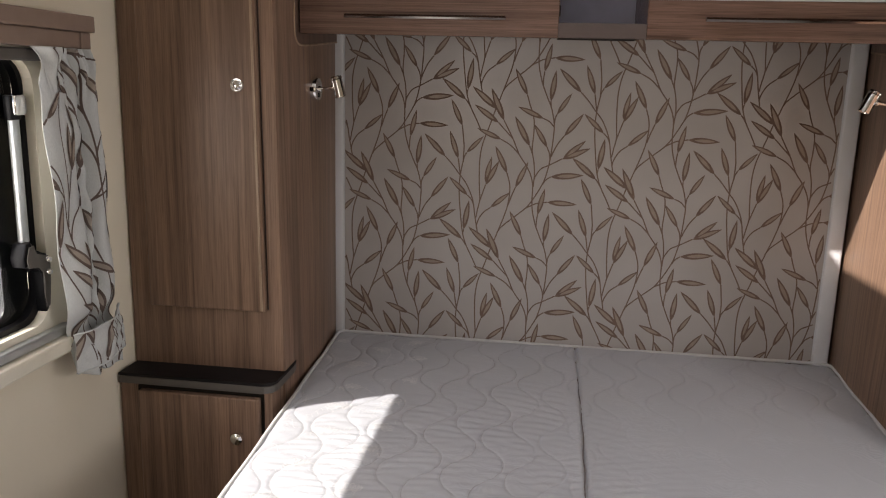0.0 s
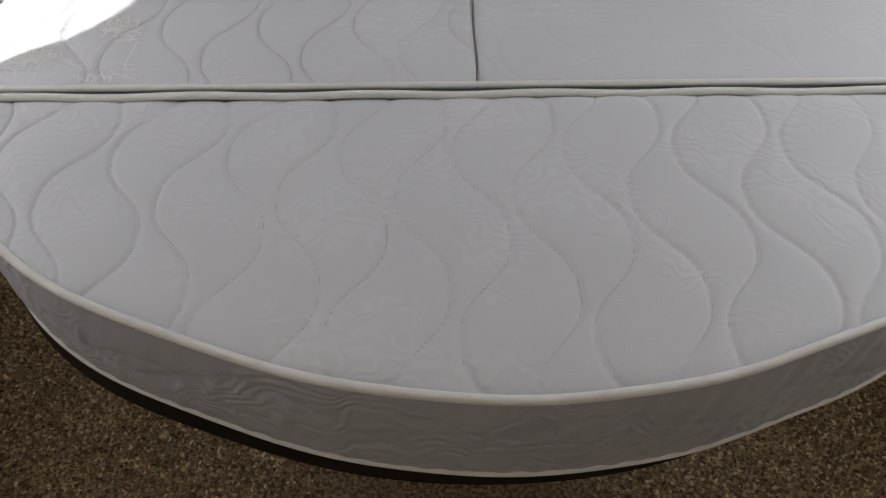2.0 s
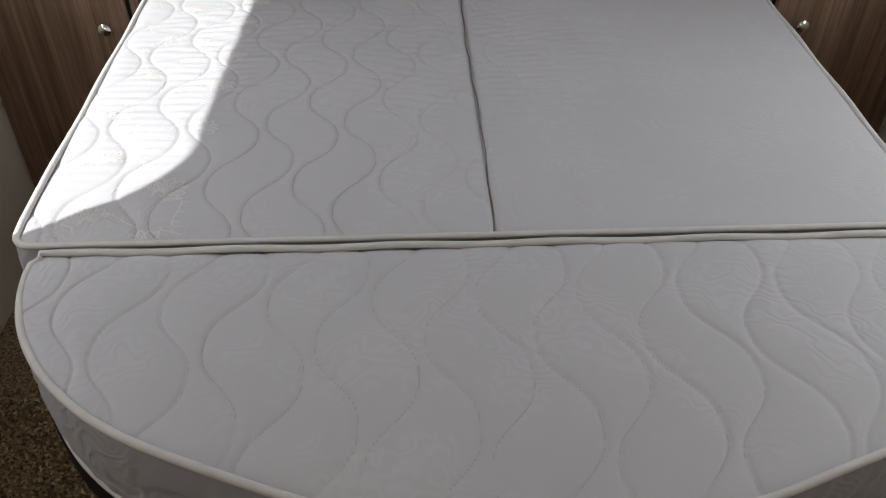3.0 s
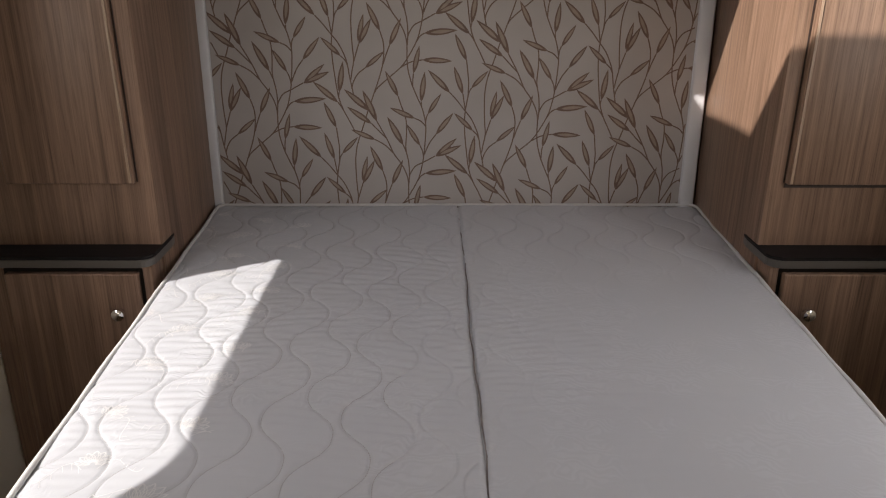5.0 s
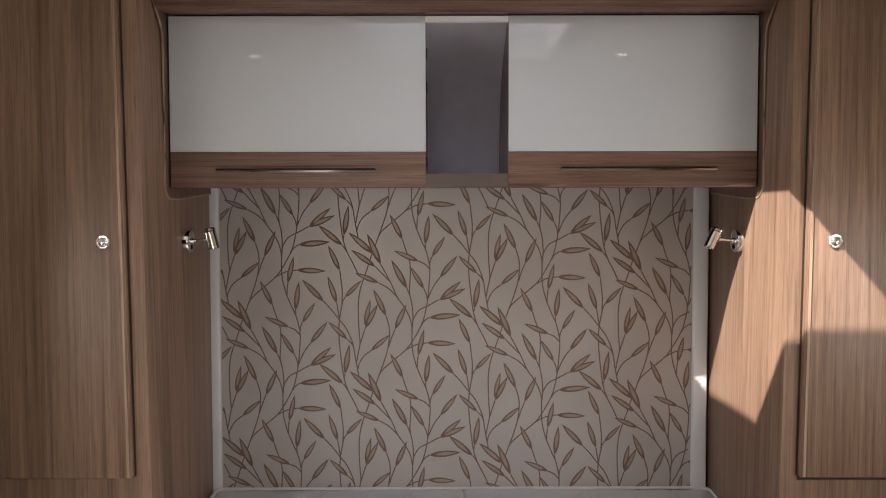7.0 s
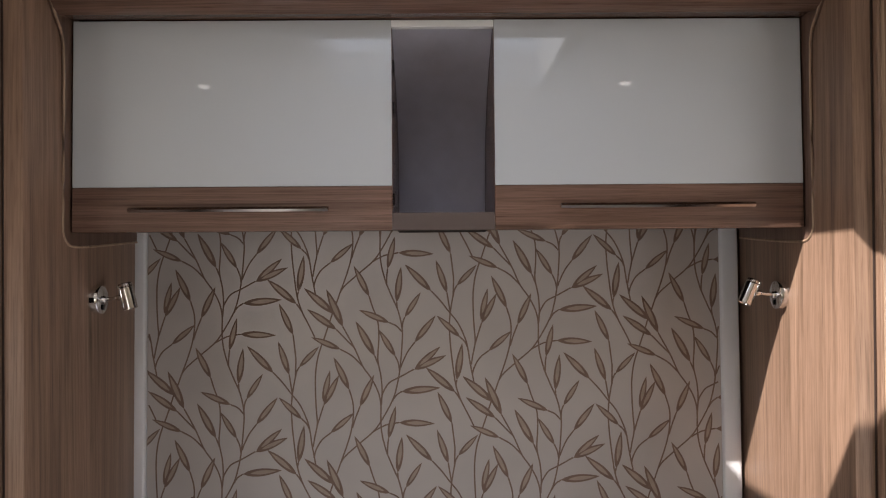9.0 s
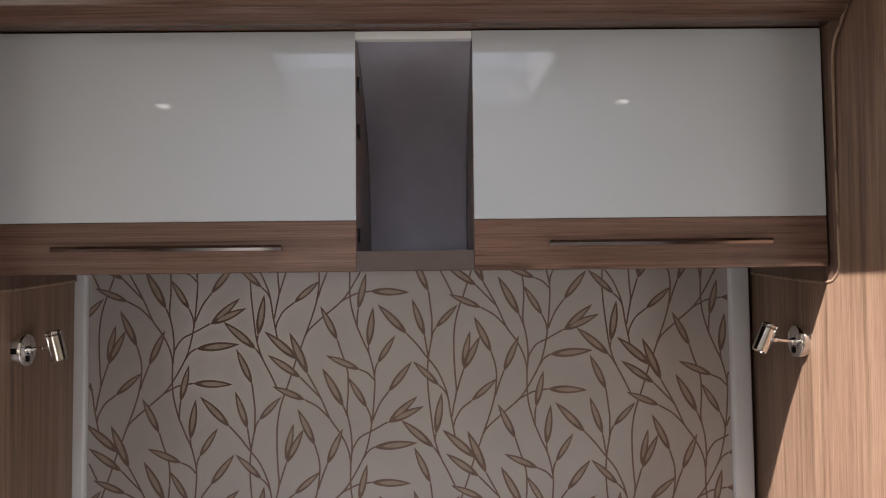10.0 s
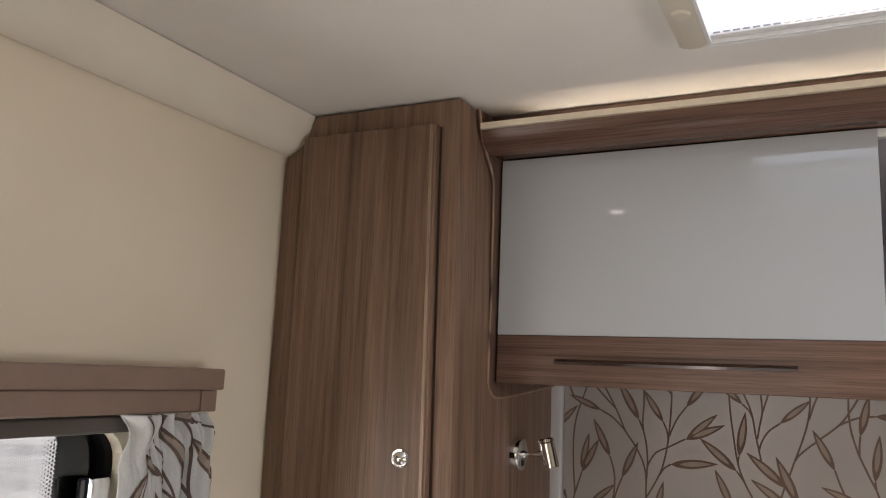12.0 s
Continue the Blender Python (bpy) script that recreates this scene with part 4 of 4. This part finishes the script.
stitches(mf, lambda x, y: x < 0.40 and y < YS - 0.008 and ((x - FX) / (A - 0.024)) ** 2 + ((YS - 0.012 - y) / (B - 0.027)) ** 2 < 1 and (y < YS - 0.012),
         lambda x, y: TOP - 0.001 - 0.0038 + 0.002 * math.sin(7 * x) * math.cos(9 * y) - 0.006 * math.exp(-min(YS - y, 0.42 * max(0.0, 1 - math.sqrt(((x - FX) / A) ** 2 + ((YS - y) / B) ** 2))) / 0.012))
foot_outline = [(x, y) for x, y in zip(bx[::4], by[::4])] + [(x, YS) for x in np.linspace(FX + A - 0.004, FX - A + 0.004, 40)]
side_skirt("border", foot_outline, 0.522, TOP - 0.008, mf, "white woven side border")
for z in (TOP - 0.003, 0.524):
    V, F = tube([(x, y, z + 0.0015 * math.sin(31 * x + 19 * y)) for x, y in foot_outline], 0.0048, 8, True)
    hang(mesh_ob("piping", V, F, PIPING, True), mf, "white piped edge")

push_askew(mh, lambda x, y: (0.006 + 0.019 * x) * np.clip((2.04 - y) / 1.43, 0, 1))
push_askew(mf, lambda x, y: (0.002 + 0.017 * x) * np.clip((y - 0.33) / 0.26, 0, 1))

# base under both sections
bed = thing("bed_base", (0, 1.2, 0.0), "dark brown island bed base under the mattress", "bed base")
board = [(x * 1.0 - 0.014, YS + (y - YS) * 0.972) for x, y in zip(bx[::8], by[::8])] + [(half_width(2.04) - 0.002, 2.04), (-half_width(2.04) + 0.002, 2.04)]
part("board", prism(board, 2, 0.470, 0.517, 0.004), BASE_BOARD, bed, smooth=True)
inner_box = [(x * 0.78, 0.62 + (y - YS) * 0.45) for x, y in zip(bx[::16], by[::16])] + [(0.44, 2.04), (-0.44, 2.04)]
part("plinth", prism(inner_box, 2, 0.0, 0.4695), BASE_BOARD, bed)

# ---------------------------------------------------------------- curtain


def curtain():
    top = thing("curtain", (-0.99, 1.3, 0.75), "gathered pale curtain with brown leaves, tied at the bottom", "curtain")
    zt, zb = 1.4255, 0.776

    def outline(v):
        headg = math.exp(-(v / 0.10) ** 2)
        tie = math.exp(-((v - 0.83) / 0.045) ** 2)
        wide = 0.176 - 0.022 * tie + 0.010 * math.sin(math.pi * v) - 0.040 * headg - 0.024 * v * v
        return headg, tie, wide, 1.258 + 0.066 * v

    def surf(u, v, h=0.0):
        """u across 0..1, v down 0..1."""
        headg, tie, wide, mid = outline(v)
        below = 1 / (1 + math.exp(-(v - 0.93) / 0.010))
        # a broad fold, a narrow rope between deep grooves, and a second broad fold
        g1, g2 = 0.50 + 0.06 * math.sin(3.2 * v + 0.5), 0.70 + 0.05 * math.sin(4.2 * v + 1.2)
        if u < g1:
            lobe = 0.046 * abs(math.sin(math.pi * (0.14 + 0.86 * u / g1))) ** 0.55
        elif u < g2:
            lobe = 0.026 * abs(math.sin(math.pi * (u - g1) / (g2 - g1))) ** 0.6
        else:
            lobe = 0.038 * abs(math.sin(math.pi * 0.86 * (u - g2) / (1 - g2))) ** 0.55
        lobe *= 1 - 0.50 * tie - 0.35 * below - 0.25 * headg
        crease = abs(math.sin(math.pi * (3.4 * u + 5.5 * v * (u - 0.55)))) ** 0.7
        cross = abs(math.sin(31 * v + 7 * (u - 0.55) ** 2 * 6 + 2.2 * math.sin(7 * u)))
        knot = headg * (0.024 * crease + 0.013 * cross - 0.016)
        rope = 0.0035 * math.sin(58 * v + 9 * u) * (1 if g1 < u < g2 else 0) * min(1.0, 4 * v)
        soft_fold = 0.004 * math.sin(2 * math.pi * (2.3 * u + 0.9 * v)) + 0.003 * math.sin(19 * v + 8 * u)
        y = mid + (u - 0.5) * wide * (1 - 0.10 * below) + 0.005 * math.sin(5 * v + 9 * u) + 0.009 * headg * math.sin(44 * v + 6 * u)
        x = -1.020 + lobe + knot * (0.5 + 0.5 * u) + soft_fold + rope + below * (0.014 * abs(math.sin(math.pi * 2.1 * u + 0.5)) - 0.004)
        z = zt - v * (zt - zb) + (0.022 * (1 - u) - 0.010 * abs(math.sin(2.1 * math.pi * u))) * max(0.0, v - 0.9) / 0.10
        return Vector((x, y, z))

    def cuff(u, v, h=0.0):
        """The wide band that holds the curtain together."""
        vv = 0.815 + 0.125 * v
        _, _, wide, mid = outline(vv)
        wide *= 1.10
        y = mid + (u - 0.5) * wide
        bend = max(0.0, math.sin(math.pi * (0.06 + 0.88 * u))) ** 0.5
        x = -1.016 + 0.050 * bend + 0.003 * math.sin(13 * u + 3 * v) + 0.002 * math.sin(31 * u * v + 2)
        z = zt - vv * (zt - zb) + 0.020 * (u - 0.5) - 0.006 * bend
        return Vector((x, y, z))

    def proud_of(sheet):
        def place(u, v, h):
            e = 0.004
            nrm = (sheet(u, v + e) - sheet(u, v)).cross(sheet(u + e, v) - sheet(u, v)).normalized()
            return sheet(u, v) + (nrm if nrm.x > 0 else -nrm) * h
        return place

    def cloth_sheet(name, sheet, nu2, nv2, label=""):
        V = [sheet(i / (nu2 - 1), j / (nv2 - 1)) for j in range(nv2) for i in range(nu2)]
        F = [(j * nu2 + i, j * nu2 + i + 1, (j + 1) * nu2 + i + 1, (j + 1) * nu2 + i) for j in range(nv2 - 1) for i in range(nu2 - 1)]
        cl = mesh_ob(name, V, F, CURTAIN, True)
        so = cl.modifiers.new("thickness", "SOLIDIFY")
        so.thickness, so.offset = 0.0016, 0
        return hang(cl, top, label)

    def clamp(a):
        return min(0.999, max(0.001, a))

    cloth_sheet("cloth", surf, 130, 190)
    body, band_at = proud_of(surf), proud_of(cuff)
    full, drop = 0.27, zt - zb
    leaf_print("leaf_print", lambda u, v, h: body(clamp(u / full), clamp(v / drop), h * 1.6 + 0.0012),
               lambda u, v: 0 < u < full and 0 < v < drop,
               [(i, j) for i in range(-2, 2) for j in range(-3, 3)], 7.2e-4, top, "brown willow leaf print", 19, 6, (CURTAIN_INK, CURTAIN_INK_PALE), 1.15)
    cuff_ob = cloth_sheet("tie_band", cuff, 60, 24, "wide tie band of the same cloth")
    leaf_print("leaf_print", lambda u, v, h: band_at(clamp((u - 0.09) / 0.20), clamp((v - 0.15) / 0.085), h * 1.6 + 0.0012),
               lambda u, v: 0.09 < u < 0.29 and 0.15 < v < 0.235,
               [(i, j) for i in range(-2, 2) for j in range(-2, 2)], 7.2e-4, cuff_ob, "brown willow leaf print", 15, 4, (CURTAIN_INK, CURTAIN_INK_PALE), 1.15)
    for v in (0.0, 1.0):
        V, F = tube([cuff(u, v) + Vector((0.001, 0, 0)) for u in np.linspace(0.01, 0.99, 40)], 0.0019, 8)
        hang(mesh_ob("hem", V, F, CURTAIN, True), cuff_ob, "rolled hem")
    return top


curtain()

# ---------------------------------------------------------------- rooflight
rl = thing("rooflight", (0.005, 1.23, CEIL), "white framed rooflight in the ceiling over the bed", "rooflight")
for x0, x1, y0, y1 in ((sx0, sx0 + 0.004, sy0, sy1), (sx1 - 0.004, sx1, sy0, sy1), (sx0 + 0.004, sx1 - 0.004, sy0, sy0 + 0.004)):
    part("shaft_side", box(x0, x1, y0, y1, 1.925, 2.03), WHITE_PLASTIC, rl, "white shaft lining")
for x0, x1, nm in ((sx0 - 0.036, sx0 - 0.0005, "left"), (sx1 + 0.0005, sx1 + 0.036, "right")):
    sp = part("side_housing", prism(rounded(x0, x1, sy0 - 0.02, sy1 + 0.006, 0.01), 2, 1.926, 1.9475, 0.003), FRAME_PLASTIC, rl, "off-white blind housing", smooth=True)
    part("latch", lathe([(0, -0.003), (0.010, -0.003), (0.012, 0), (0, 0)], pose((x0 + x1) / 2, sy1 - 0.10, 1.926), 20), GREY_INK if nm == "right" else FRAME_PLASTIC, sp, "round latch", smooth=True)
    if nm == "right":
        for k in range(7):
            part("label_bar", box(x0 + 0.008, x1 - 0.010, sy1 - 0.018 - k * 0.006, sy1 - 0.0145 - k * 0.006, 1.9252, 1.926), GREY_INK, sp, "grey printed line")
part("front_lip", box(sx0, sx1, sy1 - 0.018, sy1 - 0.0045, 1.930, 1.9395, 0.002), WHITE_PLASTIC, rl, "white grooved rail")
part("front_rail", box(sx0, sx1, sy1 - 0.013, sy1 - 0.0045, 1.940, 1.949, 0.002), WHITE_PLASTIC, rl, "white upper rail")
part("edge_rail", box(sx0, sx1, sy1 + 0.0005, sy1 + 0.010, 1.924, 1.947, 0.002), WHITE_PLASTIC, rl, "white edge rail")
for k in range(48):
    xx = sx0 + 0.012 + k * (sx1 - sx0 - 0.024) / 47
    part("slot", box(xx - 0.0042, xx + 0.0042, sy1 - 0.0185, sy1 - 0.0178, 1.9325, 1.9345), GREY_INK, rl, "" if k else "dark vent slot")
wavy = [(sx0 + 0.004, 1.925), (sx1 - 0.004, 1.925)] + [(x, 1.999 + 0.009 * math.cos(2 * math.pi * (x - 0.035) / 0.19)) for x in np.linspace(sx1 - 0.004, sx0 + 0.004, 60)]
part("shaft_side", prism(wavy, 1, sy1 - 0.004, sy1 - 0.0002), WHITE_PLASTIC, rl, "white shaft lining with a wavy upper edge")
dome_v, dome_f = [], []
for j in range(13):
    for i in range(19):
        u, v = i / 18, j / 12
        dome_v.append((sx0 - 0.03 + u * (sx1 - sx0 + 0.06), sy0 - 0.03 + v * (sy1 - sy0 + 0.06), 1.977 + 0.11 * (abs(math.sin(math.pi * u) * math.sin(math.pi * v))) ** 0.3))
dome_f = [(j * 19 + i, j * 19 + i + 1, (j + 1) * 19 + i + 1, (j + 1) * 19 + i) for j in range(12) for i in range(18)]
dome = hang(mesh_ob("dome", dome_v, dome_f, DOME, True), rl, "clear acrylic dome")
dome.visible_shadow = False

# ceiling spots
for x, y in ((-0.67, 0.93), (0.53, 0.94)):
    sp = thing("ceiling_spot", (x, y, CEIL), "small round recessed ceiling spot with chrome ring", "ceiling light", "ceiling spots")
    part("bezel", lathe([(0.030, 0), (0.030, -0.004), (0.022, -0.006), (0.018, -0.002)], pose(x, y, CEIL), 24), CHROME, sp, smooth=True)
    part("lens", lathe([(0, -0.010), (0.012, -0.009), (0.0175, -0.005), (0.018, -0.002)], pose(x, y, CEIL), 20), SPOT, sp, "lit lens")

# ---------------------------------------------------------------- carpet pile, near the bed's foot
PILE, n, l, b = mat("carpet_tufts", (0.2, 0.16, 0.12), 0.95)
geo = n.new("ShaderNodeNewGeometry")
l.new(ramp(n, l, geo.outputs["Random Per Island"], [(0.0, (0.10, 0.066, 0.034)), (0.45, (0.28, 0.200, 0.11)), (0.8, (0.45, 0.335, 0.195)), (1.0, (0.70, 0.55, 0.36))]), b.inputs["Base Color"])
rng = np.random.RandomState(11)
V, F = [], []
for x0, x1, y0, y1 in ((-1.0, -0.22, -0.35, 0.95), (0.22, 1.0, -0.35, 0.95), (-0.22, 0.22, -0.35, 0.30)):
    nx, ny = int((x1 - x0) / 0.0068), int((y1 - y0) / 0.0068)
    for i in range(nx):
        for j in range(ny):
            cx = x0 + (i + rng.uniform(0.1, 0.9)) * 0.0068
            cy = y0 + (j + rng.uniform(0.1, 0.9)) * 0.0068
            w, h = rng.uniform(0.0026, 0.0046), rng.uniform(0.003, 0.006)
            an = rng.uniform(0, 2.1)
            lx, ly = rng.uniform(-0.004, 0.004, 2)
            i0 = len(V)
            V += [(cx + w * math.cos(an + q * 2.094), cy + w * math.sin(an + q * 2.094), 0.0005) for q in range(3)]
            V += [(cx + lx + 0.6 * w * math.cos(an + q * 2.094), cy + ly + 0.6 * w * math.sin(an + q * 2.094), h) for q in range(3)]
            F += [(i0, i0 + 1, i0 + 4, i0 + 3), (i0 + 1, i0 + 2, i0 + 5, i0 + 4), (i0 + 2, i0, i0 + 3, i0 + 5), (i0 + 3, i0 + 4, i0 + 5)]
tagged(mesh_ob("carpet_pile", V, F, PILE), "flecked brown carpet tufts round the bed", "carpet", kind="stuff")
